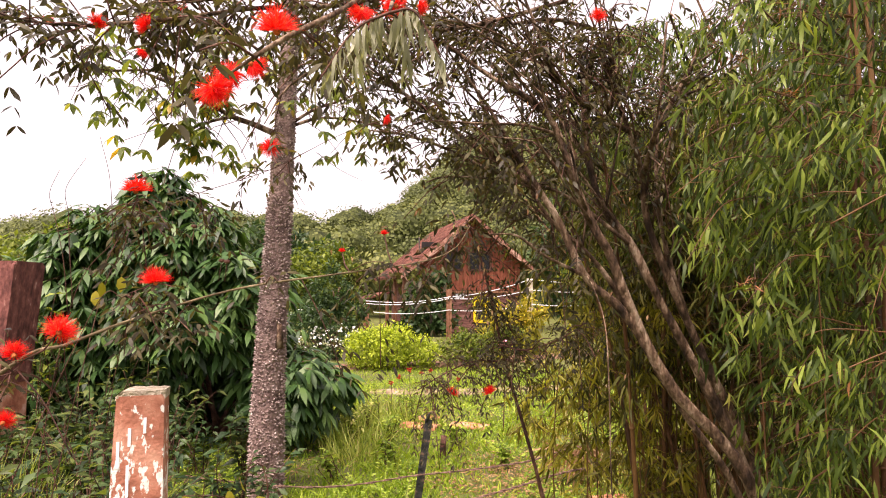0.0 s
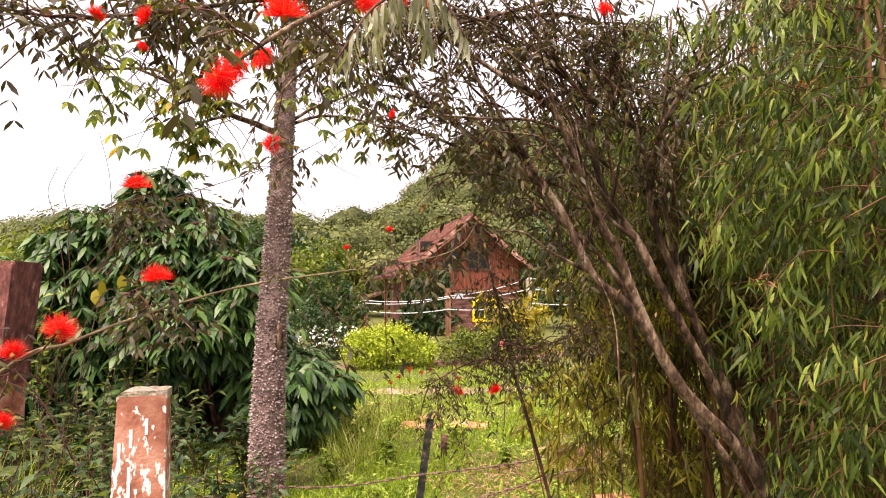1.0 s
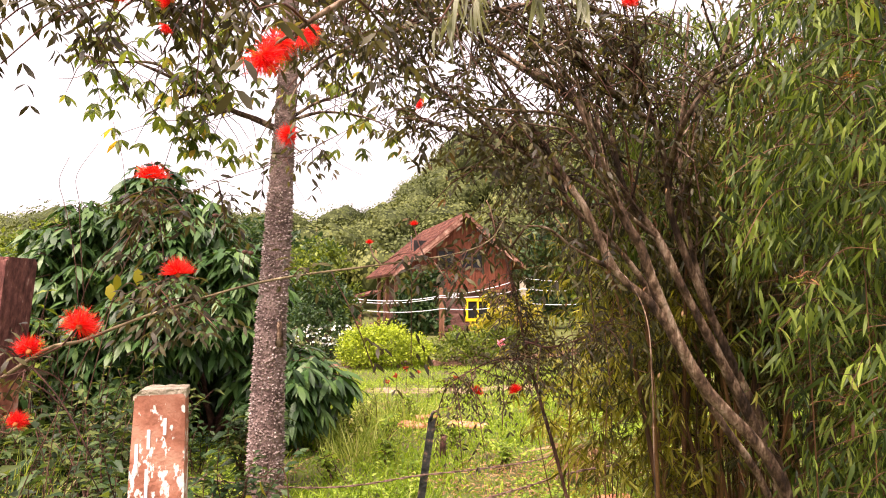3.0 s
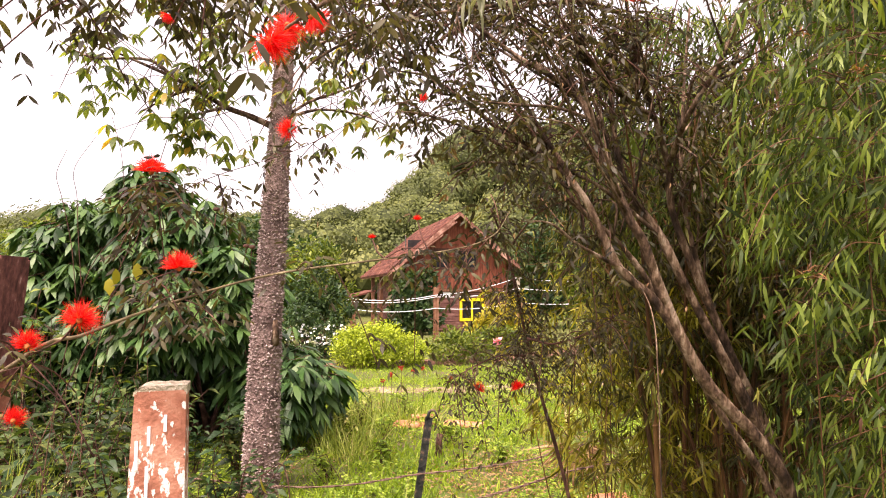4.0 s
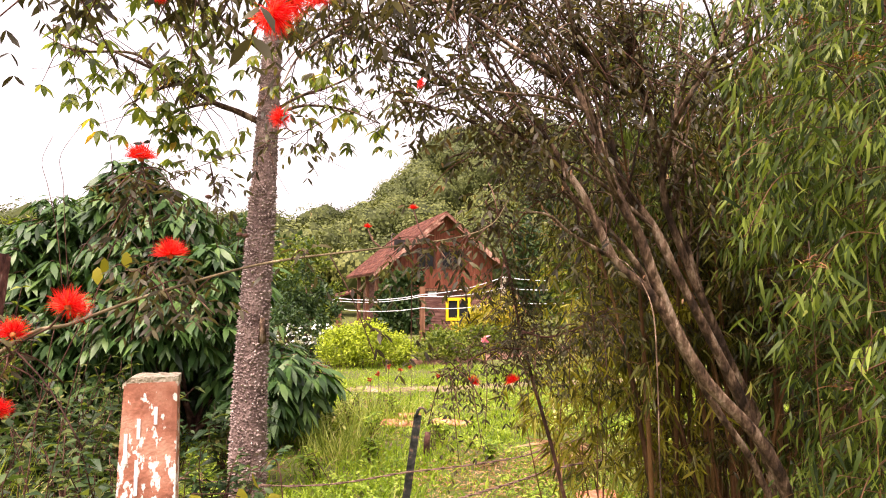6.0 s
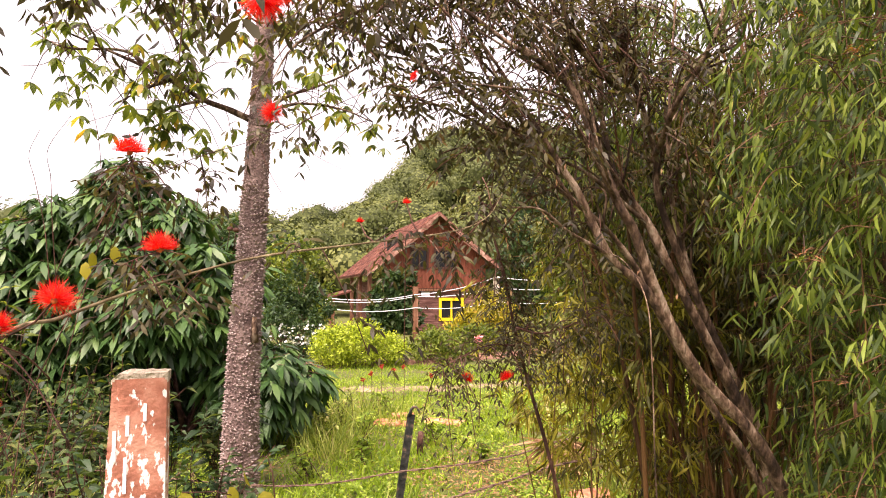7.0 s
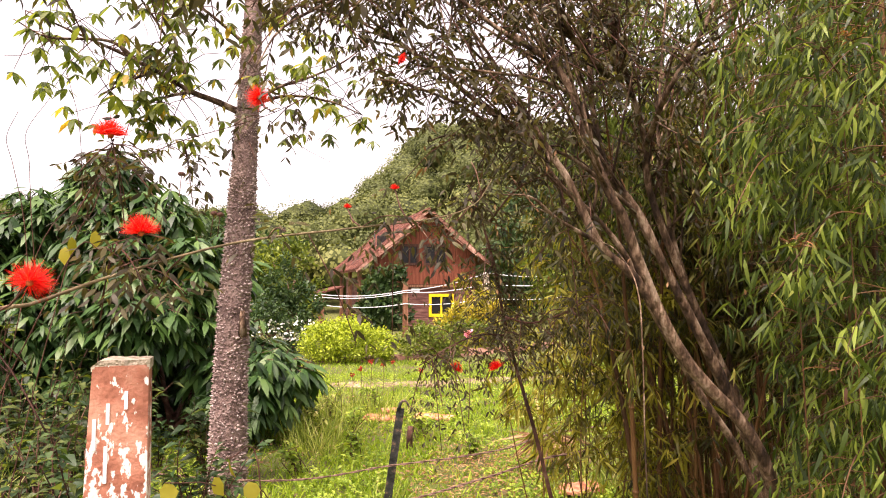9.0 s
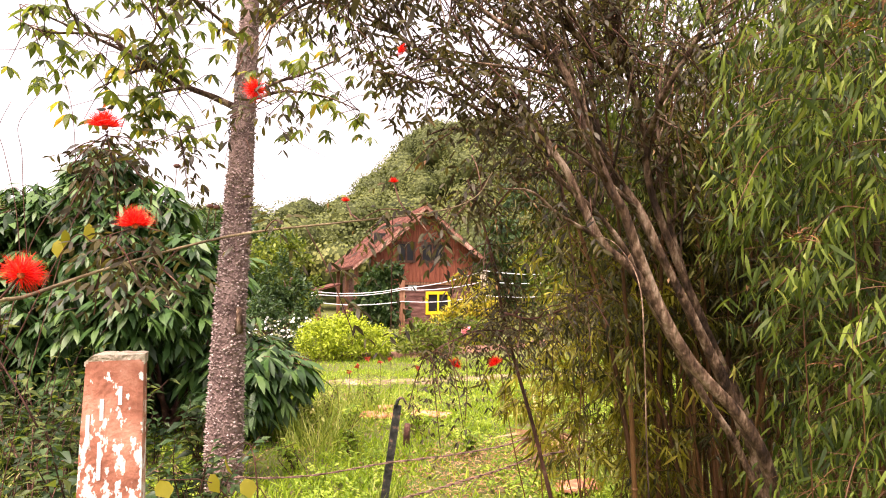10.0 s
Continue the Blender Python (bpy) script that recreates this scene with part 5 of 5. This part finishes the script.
def feather_tree():
    """The multi-stemmed tree that leans over the view, its fine dark foliage against the sky."""
    foot = Vector((1.0, 2.05, 0))
    ob = thing("feather_tree", foot, "leaning multi-stemmed tree with grey-brown limbs and fine dark feathery foliage", "tree")
    limbs = [
        ([(0.778, 1.85, 0.995), (0.573, 1.82, 1.233), (0.458, 1.8, 1.449), (0.402, 1.78, 1.591), (0.363, 1.77, 1.653), (0.307, 1.77, 1.788), (0.261, 1.78, 1.934), (0.202, 1.8, 2.013), (0.085, 1.8, 2.083), (-0.045, 1.8, 2.182)], 0.024, 0.008, True),
        ([(0.956, 2.2, 0.957), (0.806, 2.18, 1.279), (0.698, 2.17, 1.528), (0.629, 2.17, 1.724), (0.609, 2.15, 1.873), (0.553, 2.1, 2.009), (0.493, 2.1, 2.167), (0.451, 2.1, 2.344)], 0.023, 0.008, True),
        ([(0.609, 2.15, 1.867), (0.601, 2.05, 1.918), (0.594, 1.95, 1.973), (0.637, 1.88, 2.07), (0.672, 1.85, 2.153), (0.69, 1.82, 2.234)], 0.012, 0.008, False),
        ([(0.93, 2.1, 0.83), (0.805, 2.05, 1.107), (0.596, 2.0, 1.486), (0.516, 2.0, 1.648), (0.435, 2.0, 1.761), (0.396, 2.0, 1.925), (0.398, 2.05, 2.145), (0.383, 2.05, 2.335)], 0.026, 0.009, True),
        ([(0.573, 1.82, 1.233), (0.443, 1.8, 1.435), (0.335, 1.78, 1.533), (0.257, 1.8, 1.707), (0.175, 1.82, 1.807), (0.067, 1.83, 1.877), (-0.051, 1.84, 1.973), (-0.174, 1.85, 2.066), (-0.321, 1.86, 2.186)], 0.017, 0.006, False),
        ([(0.257, 1.8, 1.707), (0.161, 1.82, 1.87), (0.093, 1.85, 1.998), (0.033, 1.85, 2.087), (-0.041, 1.85, 2.191)], 0.010, 0.004, False),
        ([(0.175, 1.82, 1.807), (0.076, 1.75, 1.814), (-0.04, 1.7, 1.86), (-0.147, 1.66, 1.885), (-0.224, 1.64, 1.89)], 0.008, 0.003, False),
        ([(0.274, 1.8, 1.919), (0.164, 1.7, 1.919), (0.052, 1.6, 1.896), (-0.053, 1.55, 1.889)], 0.007, 0.003, False),
        ([(0.335, 1.78, 1.533), (0.22, 1.72, 1.583), (0.143, 1.68, 1.631), (0.073, 1.66, 1.634)], 0.007, 0.003, False),
        ([(0.396, 2.0, 1.892), (0.307, 2.1, 2.091), (0.187, 2.2, 2.29), (0.109, 2.3, 2.448)], 0.010, 0.004, False),
        ([(0.533, 2.05, 1.994), (0.382, 1.9, 2.023), (0.276, 1.8, 2.074), (0.22, 1.75, 2.168)], 0.010, 0.005, False),
        ([(0.524, 2.0, 1.632), (0.3, 1.9, 1.772), (0.121, 1.85, 1.803), (-0.031, 1.8, 1.803), (-0.088, 1.8, 1.788)], 0.008, 0.003, False),
        # boughs that reach over the camera's head to the far side
        ([(0.243, 1.85, 2.422), (-0.02, 1.6, 2.261), (-0.215, 1.4, 2.103), (-0.412, 1.3, 2.045), (-0.556, 1.25, 2.001), (-0.728, 1.22, 1.977), (-0.859, 1.2, 1.989)], 0.009, 0.003, False),
        ([(-0.02, 1.6, 2.29), (-0.128, 1.2, 2.057), (-0.188, 0.95, 1.881), (-0.243, 0.86, 1.804), (-0.286, 0.84, 1.764), (-0.316, 0.84, 1.743)], 0.007, 0.002, False),
        ([(-0.073, 1.5, 2.237), (-0.291, 1.3, 2.085), (-0.446, 1.3, 2.074), (-0.546, 1.3, 2.057), (-0.646, 1.3, 2.074)], 0.006, 0.002, False),
        ([(-0.069, 1.3, 2.154), (-0.096, 1.0, 1.947), (-0.091, 0.7, 1.782), (-0.081, 0.52, 1.687)], 0.005, 0.002, False),
        ([(0.974, 2.3, 0.953), (0.858, 2.25, 1.183), (0.755, 2.2, 1.439), (0.695, 2.2, 1.656), (0.672, 2.2, 1.876), (0.709, 2.25, 2.155), (0.756, 2.3, 2.451)], 0.017, 0.006, True),
        ([(0.795, 1.95, 0.924), (0.647, 1.9, 1.134), (0.518, 1.88, 1.346), (0.429, 1.86, 1.51), (0.344, 1.85, 1.613), (0.25, 1.86, 1.703), (0.131, 1.9, 1.923), (0.062, 1.95, 2.08), (0.02, 2.0, 2.231)], 0.016, 0.004, True),
        ([(0.35, 2.05, 2.414), (0.071, 1.85, 2.253), (-0.144, 1.78, 2.186), (-0.312, 1.72, 2.113), (-0.447, 1.7, 2.067)], 0.009, 0.003, False),
        ([(0.451, 2.1, 2.34), (0.3, 2.0, 2.33), (0.12, 1.95, 2.29), (-0.1, 1.9, 2.27), (-0.35, 1.85, 2.24)], 0.009, 0.003, False),
        ([(0.553, 2.1, 2.01), (0.5, 2.05, 2.14), (0.45, 2.0, 2.3)], 0.008, 0.003, False),
    ]
    twigs, boughs, leaves = Tubes(), Tubes(), Leaves(OVAL)
    count = (34, 34, 4, 34, 60, 34, 62, 22, 6, 40, 56, 16, 175, 8, 105, 0, 16, 16, 140, 150, 100)
    reach = (0.26, 0.26, 0.1, 0.26, 0.2, 0.2, 0.16, 0.2, 0.14, 0.3, 0.25, 0.16, 0.15, 0.1, 0.13, 0.1, 0.2, 0.2, 0.2, 0.24, 0.24)
    begin = (0.62, 0.6, 0.2, 0.58, 0.5, 0.1, 0.1, 0.1, 0.1, 0.1, 0.1, 0.1, 0.25, 0.5, 0.2, 0.1, 0.6, 0.6, 0.1, 0.0, 0.1)
    for q, (pts, r0, r1, rooted) in enumerate(limbs):
        pts = [Vector(p) for p in pts]
        if rooted:
            pts = [foot + Vector((rng.normal() * 0.05, 0.06 * q, -0.05)), foot.lerp(pts[0], 0.5) + Vector((0.05, 0.02, 0.05))] + pts
        line = smooth_line(pts, 46)
        limb = Tubes()
        limb.add(line, r0 * 0.78, r1 * 0.62, 10, 0.22)
        limb.make("limb", M_BARK, ob)
        for _ in range((0 if 5 <= q <= 8 or 11 <= q <= 15 else 12)):
            # bare secondary branches
            i = int((begin[q] + (1 - begin[q]) * rng.random()) * 40)
            p0 = line[i]
            go = (line[i + 3] - p0).normalized() + Vector(rng.normal(size=3) * 0.45)
            ln = rng.uniform(0.2, 0.5) if q in (0, 1, 3, 9, 10) else rng.uniform(0.1, 0.24)
            sub = smooth_line([p0, p0 + go * ln * 0.5 + Vector(rng.normal(size=3) * 0.03), p0 + go * ln + Vector((0, 0, -0.05))], 9)
            boughs.add(sub, 0.0042, 0.0016, 5, 0.25)
            leafy_branch(sub, twigs, leaves, 1, 0.12, 0.0016, 0.4, 0.4, 3, 0.028, (0, 0, 0), 3)
        leafy_branch(line, twigs, leaves, int(count[q] * 0.34), reach[q], 0.0018, begin[q], 0.3, 4, 0.028, (-0.1, 0.15, 0.2), 3)
    # the low sprays that hang before the lawn
    low = smooth_line([(0.281, 2.05, 0.794), (0.217, 2.0, 1.022), (0.161, 2.0, 1.219), (0.126, 1.98, 1.354), (0.096, 1.95, 1.487), (0.059, 1.95, 1.619), (0.025, 1.93, 1.7)], 40)
    stem = Tubes()
    stem.add([Vector((0.34, 2.1, 0)), Vector((0.3, 2.08, 0.45))] + low, 0.006, 0.003, 6, 0.2)
    stem.make("limb", M_TWIG, ob)
    leafy_branch(low, twigs, leaves, 34, 0.11, 0.002, 0.42, 0.5, 7, 0.018)
    for pts, n in (([(0.126, 1.9, 1.296), (0.045, 1.87, 1.3), (-0.033, 1.85, 1.271), (-0.11, 1.85, 1.225)], 30), ([(0.119, 1.9, 1.344), (0.188, 1.88, 1.33), (0.283, 1.88, 1.361), (0.367, 1.9, 1.407)], 26), ([(0.08, 1.9, 1.599), (0.14, 1.85, 1.675), (0.227, 1.8, 1.716)], 7)):
        ln = smooth_line(pts, 16)
        twigs.add(ln, 0.003, 0.0015, 5)
        leafy_branch(ln, twigs, leaves, n, 0.1, 0.0018, 0.05, 0.6, 6, 0.017)
    for p, s, tl, k in ((-0.222, 0.75, 1.769), 0.8, (20, 0), 0), ((-0.322, 0.84, 1.736), 0.82, (150, 20), 2), ((-0.306, 0.85, 1.757), 0.75, (100, 60), 1), ((-0.282, 0.86, 1.772), 0.62, (120, 20), 1), \
            ((-0.163, 1.0, 1.904), 0.7, (140, 0), 2), ((-0.113, 1.0, 1.912), 0.7, (20, 40), 0), ((-0.572, 1.2, 1.965), 0.7, (60, 20), 1), ((-0.666, 1.2, 1.971), 0.62, (20, 10), 0), ((-0.562, 1.3, 2.042), 0.62, (100, 10), 1), \
            ((-0.578, 1.2, 1.921), 0.44, (150, 10), 1), ((0.087, 1.85, 1.218), 0.66, (20, 15), 0), ((-0.018, 1.85, 1.216), 0.62, (30, -10), 0), ((0.377, 1.75, 2.236), 0.79, (150, 0), 2), ((-0.091, 1.3, 2.049), 0.62, (100, 0), 1), \
            ((-0.166, 1.4, 1.853), 0.44, (120, 30), 1), ((-0.815, 1.3, 2.017), 0.44, (30, 30), 1):
        puff(Vector(p), ob, s, tl, k)
    # grey-green fronds hanging close by
    frond = Leaves(LONG)
    tip = Vector((-0.081, 0.52, 1.685))
    for ends, bow in ((Vector((-0.050, 0.0, -0.050)), 0.012), (Vector((-0.028, 0.02, -0.030)), 0.012), (Vector((0.036, -0.01, -0.036)), 0.016), (Vector((0.014, 0.01, -0.030)), 0.010)):
        ln = smooth_line([tip, tip + ends * 0.5 + Vector((0, 0, bow)), tip + ends], 16)
        twigs.add(ln, 0.0012, 0.0007, 4)
        for i in range(3, 16):
            for s in (-1, 1):
                frond.add(ln[i], (s * 0.12 + rng.normal() * 0.06, rng.normal() * 0.15, -1), rng.uniform(0.016, 0.034), 0.0031)
    frond.make("grey_frond", M_GREYFROND, ob, "hanging grey-green folded fronds", up=0.1)
    seed = Leaves(BLADE)
    for i in range(40):
        p = Vector((0.124, 1.7, 1.587)) + Vector((rng.normal() * 0.22, rng.normal() * 0.1, rng.normal() * 0.16))
        seed.add(p, (rng.normal() * 0.3, rng.normal() * 0.3, -1), 0.016, 0.006)
    seed.make("dry_pod_mass", M_DRY, ob, "small dry brown pods")
    boughs.make("bough_work", M_BARK, ob, kind="stuff")
    twigs.make("twig_work", M_TWIG, ob, kind="stuff")
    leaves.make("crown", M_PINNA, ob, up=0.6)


feather_tree()


# ---- bamboo ----


def bamboo_fan(leaves, at, d, n, size, spread=1.0):
    d = unit(np.array(d, float))
    for k in range(n):
        q = unit(d * 0.35 + rng.normal(size=3) * np.array((0.5, 0.5, 0.3)) * spread + np.array((0, 0, -1.1)))
        s = size * rng.uniform(0.55, 1.25)
        leaves.add(np.array(at) + rng.normal(size=3) * 0.01, q, s, s * 0.118)


def bamboo():
    ob = thing("bamboo_clump", (1.5, 2.8, 0), "dense bamboo clump with slim brown culms and drooping green leaves", "bamboo")
    twigs, front, inner, olive = Tubes(), Leaves(LONG), Leaves(LONG), Leaves(LONG)
    culms = []
    for i in range(140):
        y = rng.uniform(2.3, 4.9) if i < 88 else rng.uniform(1.6, 2.1) if i < 104 else rng.uniform(2.3, 3.2)
        x = (0.31 + 0.37 * rng.random() ** 0.8) * y if i < 88 else (0.6 + 0.16 * rng.random()) * y if i < 104 else (0.29 + 0.2 * rng.random()) * y
        # outer culms run tall: their unseen leafy tops are added to shade the clump
        h = rng.uniform(2.8, 4.8) if x > 0.52 * y else rng.uniform(1.7, 2.5)
        lean = Vector((-0.10 - 0.12 * rng.random() if i < 50 else rng.normal() * 0.1, rng.normal() * 0.08, 0))
        base = Vector((x - 0.04, y, -0.03))
        line = smooth_line([base, base + Vector((0, 0, h * 0.4)) + lean * 0.4, base + Vector((0, 0, h * 0.75)) + lean * 1.3, base + Vector((0, 0, h)) + lean * 2.8], 26)
        c = Tubes()
        r = rng.uniform(0.006, 0.013)
        c.add(line, r, 0.003, 7)
        for k in range(2, 24, 3):
            p = line[k]
            d = (line[k + 1] - p).normalized() * 0.004
            c.add([p - d, p + d], r * (1 - k / 40) * 1.3, r * (1 - k / 40) * 1.3, 7)
        c.make("culm", M_CULM, ob)
        culms.append(line)
    # leafy side branches
    for line in culms:
        for _ in range(28):
            k = 4 + int(rng.random() * 21)
            p = line[k]
            near = p.y < 2.1
            if p.x < 0.5 * p.y and rng.random() < (0.85 if (p.z - 1.45) / p.y > 0.2 else 0.9 if p.z < 1.15 else 0.1):
                continue
            a = rng.uniform(0, 6.28)
            l = rng.uniform(0.15, 0.42)
            tip = p + Vector((math.cos(a) * l, math.sin(a) * l, rng.uniform(-0.12, 0.16)))
            tw = smooth_line([p, p.lerp(tip, 0.5) + Vector((0, 0, 0.05)), tip], 7)
            twigs.add(tw, 0.0018, 0.0008, 4)
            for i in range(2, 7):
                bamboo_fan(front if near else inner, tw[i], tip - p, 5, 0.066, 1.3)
    # thin outer shoots beside the lawn, olive leaves with their light painted in
    for i in range(17):
        y = rng.uniform(2.5, 3.8)
        x = (0.16 + 0.17 * rng.random()) * y
        base = Vector((x, y, -0.03))
        top = base + Vector((rng.normal() * 0.12, rng.normal() * 0.1, rng.uniform(1.25, 1.75)))
        line = smooth_line([base, base.lerp(top, 0.5) + Vector((rng.normal() * 0.05, 0, 0)), top], 20)
        c = Tubes()
        c.add(line, 0.0035, 0.0015, 6)
        c.make("shoot", M_CULM, ob)
        for _ in range(20):
            p = line[(3 if x > 0.24 * y else 11) + int(rng.random() * (17 if x > 0.24 * y else 9))]
            a = rng.uniform(0, 6.28)
            tip = p + Vector((math.cos(a) * 0.16, math.sin(a) * 0.16, rng.uniform(-0.1, 0.08)))
            tw = smooth_line([p, p.lerp(tip, 0.5) + Vector((0, 0, 0.03)), tip], 6)
            twigs.add(tw, 0.0014, 0.0007, 4)
            for k in range(2, 6):
                bamboo_fan(olive, tw[k], tip - p, 5, 0.075, 1.6)
    # sprays on the camera's side
    def rim(v):
        """How far the sprays reach towards the lawn at each height, as a slope from the path."""
        return float(np.interp(v, (-0.32, -0.07, 0.10, 0.28, 0.46), (0.56, 0.57, 0.515, 0.495, 0.48)))
    for i in range(400):
        far = i >= 330
        v = rng.uniform(-0.42, 0.52) if not far else rng.uniform(0.08, 0.46)
        deep = 1.15 + 0.95 * rng.random() if not far else rng.uniform(2.3, 2.9)
        if not far and v < 0.06 and rng.random() < 0.22:
            continue
        u = rim(v) + 0.05 + 0.36 * rng.random() if not far else rng.uniform(0.34, 0.52)
        start = Vector((-0.167 + u * deep, 0.176 + deep, 1.457 + v * deep))
        a = rng.uniform(2.4, 4.2)
        l = rng.uniform(0.16, 0.42)
        tip = start + Vector((math.cos(a) * l, math.sin(a) * l * 0.6, rng.uniform(-0.16, 0.02)))
        if not far and (tip.x + 0.167) / (tip.y - 0.176) < rim((tip.z - 1.457) / (tip.y - 0.176)) - 0.02 * rng.random():
            continue
        tw = smooth_line([start, start.lerp(tip, 0.5) + Vector((0, 0, 0.16 * l)), tip], 12)
        twigs.add(tw, 0.0018, 0.0008, 4)
        for k in range(1, 12):
            side = Vector((rng.normal() * 0.025, rng.normal() * 0.04, rng.uniform(-0.03, 0.02)))
            twigs.add([tw[k], tw[k] + side], 0.0008, 0.0005, 3)
            bamboo_fan(front, tw[k] + side, tip - start, 5, 0.056 if not far else 0.075, 1.1)
    # dark backing sprays in the clump's heart, shade painted into their leaf colour
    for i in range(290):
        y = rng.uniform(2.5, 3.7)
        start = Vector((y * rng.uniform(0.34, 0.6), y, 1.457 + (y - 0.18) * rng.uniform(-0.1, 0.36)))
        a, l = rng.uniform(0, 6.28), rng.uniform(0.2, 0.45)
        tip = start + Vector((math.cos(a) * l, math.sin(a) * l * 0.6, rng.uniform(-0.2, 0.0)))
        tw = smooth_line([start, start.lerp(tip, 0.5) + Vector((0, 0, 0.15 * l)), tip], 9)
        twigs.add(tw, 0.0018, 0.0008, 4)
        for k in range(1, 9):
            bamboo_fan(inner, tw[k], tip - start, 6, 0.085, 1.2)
    # bleached stems and knots of dry sheath among the leaves
    for p0, p1 in (((0.62, 1.42, 0.2), (0.60, 1.4, 1.55)), ((0.80, 1.5, 0.1), (0.77, 1.5, 2.3)), ((0.66, 1.35, 1.3), (0.92, 1.3, 1.42)), ((0.7, 1.3, 1.62), (0.95, 1.3, 1.74))):
        twigs.add(smooth_line([p0, Vector(p0).lerp(Vector(p1), 0.5) + Vector((0.01, 0, 0.01)), p1], 10), 0.0018, 0.0012, 6)
    dry = Leaves(LONG)
    for c in ((0.531, 1.3, 1.947), (0.614, 1.25, 1.856), (0.627, 1.35, 1.276), (0.54, 1.3, 1.505)):
        for _ in range(34):
            dry.add(Vector(c) + Vector(rng.normal(size=3) * np.array((0.012, 0.01, 0.005))), unit(rng.normal(size=3) * np.array((1.2, 1, 0.4))), rng.uniform(0.012, 0.032), 0.0028)
    for _ in range(26):
        y = rng.uniform(1.2, 1.9)
        dry.add((y * rng.uniform(0.42, 0.72), y, rng.uniform(0.9, 2.2)), (rng.normal() * 0.5, rng.normal() * 0.4, -1), 0.035, 0.006)
    dry.make("dry_sheath_mass", M_DRYORANGE, ob, "dry orange-brown sheaths and dead leaves")
    vine = Tubes()
    vine.add(smooth_line([(0.335, 1.78, 1.54), (0.31, 1.58, 1.5), (0.3, 1.44, 1.42), (0.301, 1.42, 1.278), (0.304, 1.42, 1.042)] + [(0.33, 1.42, 0.5), (0.36, 1.45, 0.0)], 40), 0.0010, 0.0016, 6, 0.3)
    vine.make("hanging_vine", M_BARK, ob, "thin pale hanging vine")
    twigs.make("twig_work", M_CULM, ob, kind="stuff")
    front.make("foliage", M_BAMBOO, ob, up=0.5)
    olive.make("outer_foliage", M_OLIVE, ob, up=0.5)
    inner.make("inner_shade_foliage", M_BAMBOOSHADE, ob, up=0.5)


# yellowish olive leaf, brightened in colour for the light it catches
M_OLIVE = leafy("lit_olive_bamboo_leaf", (0.05, 0.046, 0.008), (0.175, 0.16, 0.02), (0.36, 0.33, 0.05), 0.5, 0.4, 0.7, 2.2, (0.3, 0.2, 0.05))
M_DRYORANGE = leafy("dry_orange_leaf", (0.03, 0.016, 0.012), (0.09, 0.04, 0.02), (0.26, 0.11, 0.04), 0.2, 0.6, 0.8)
bamboo()
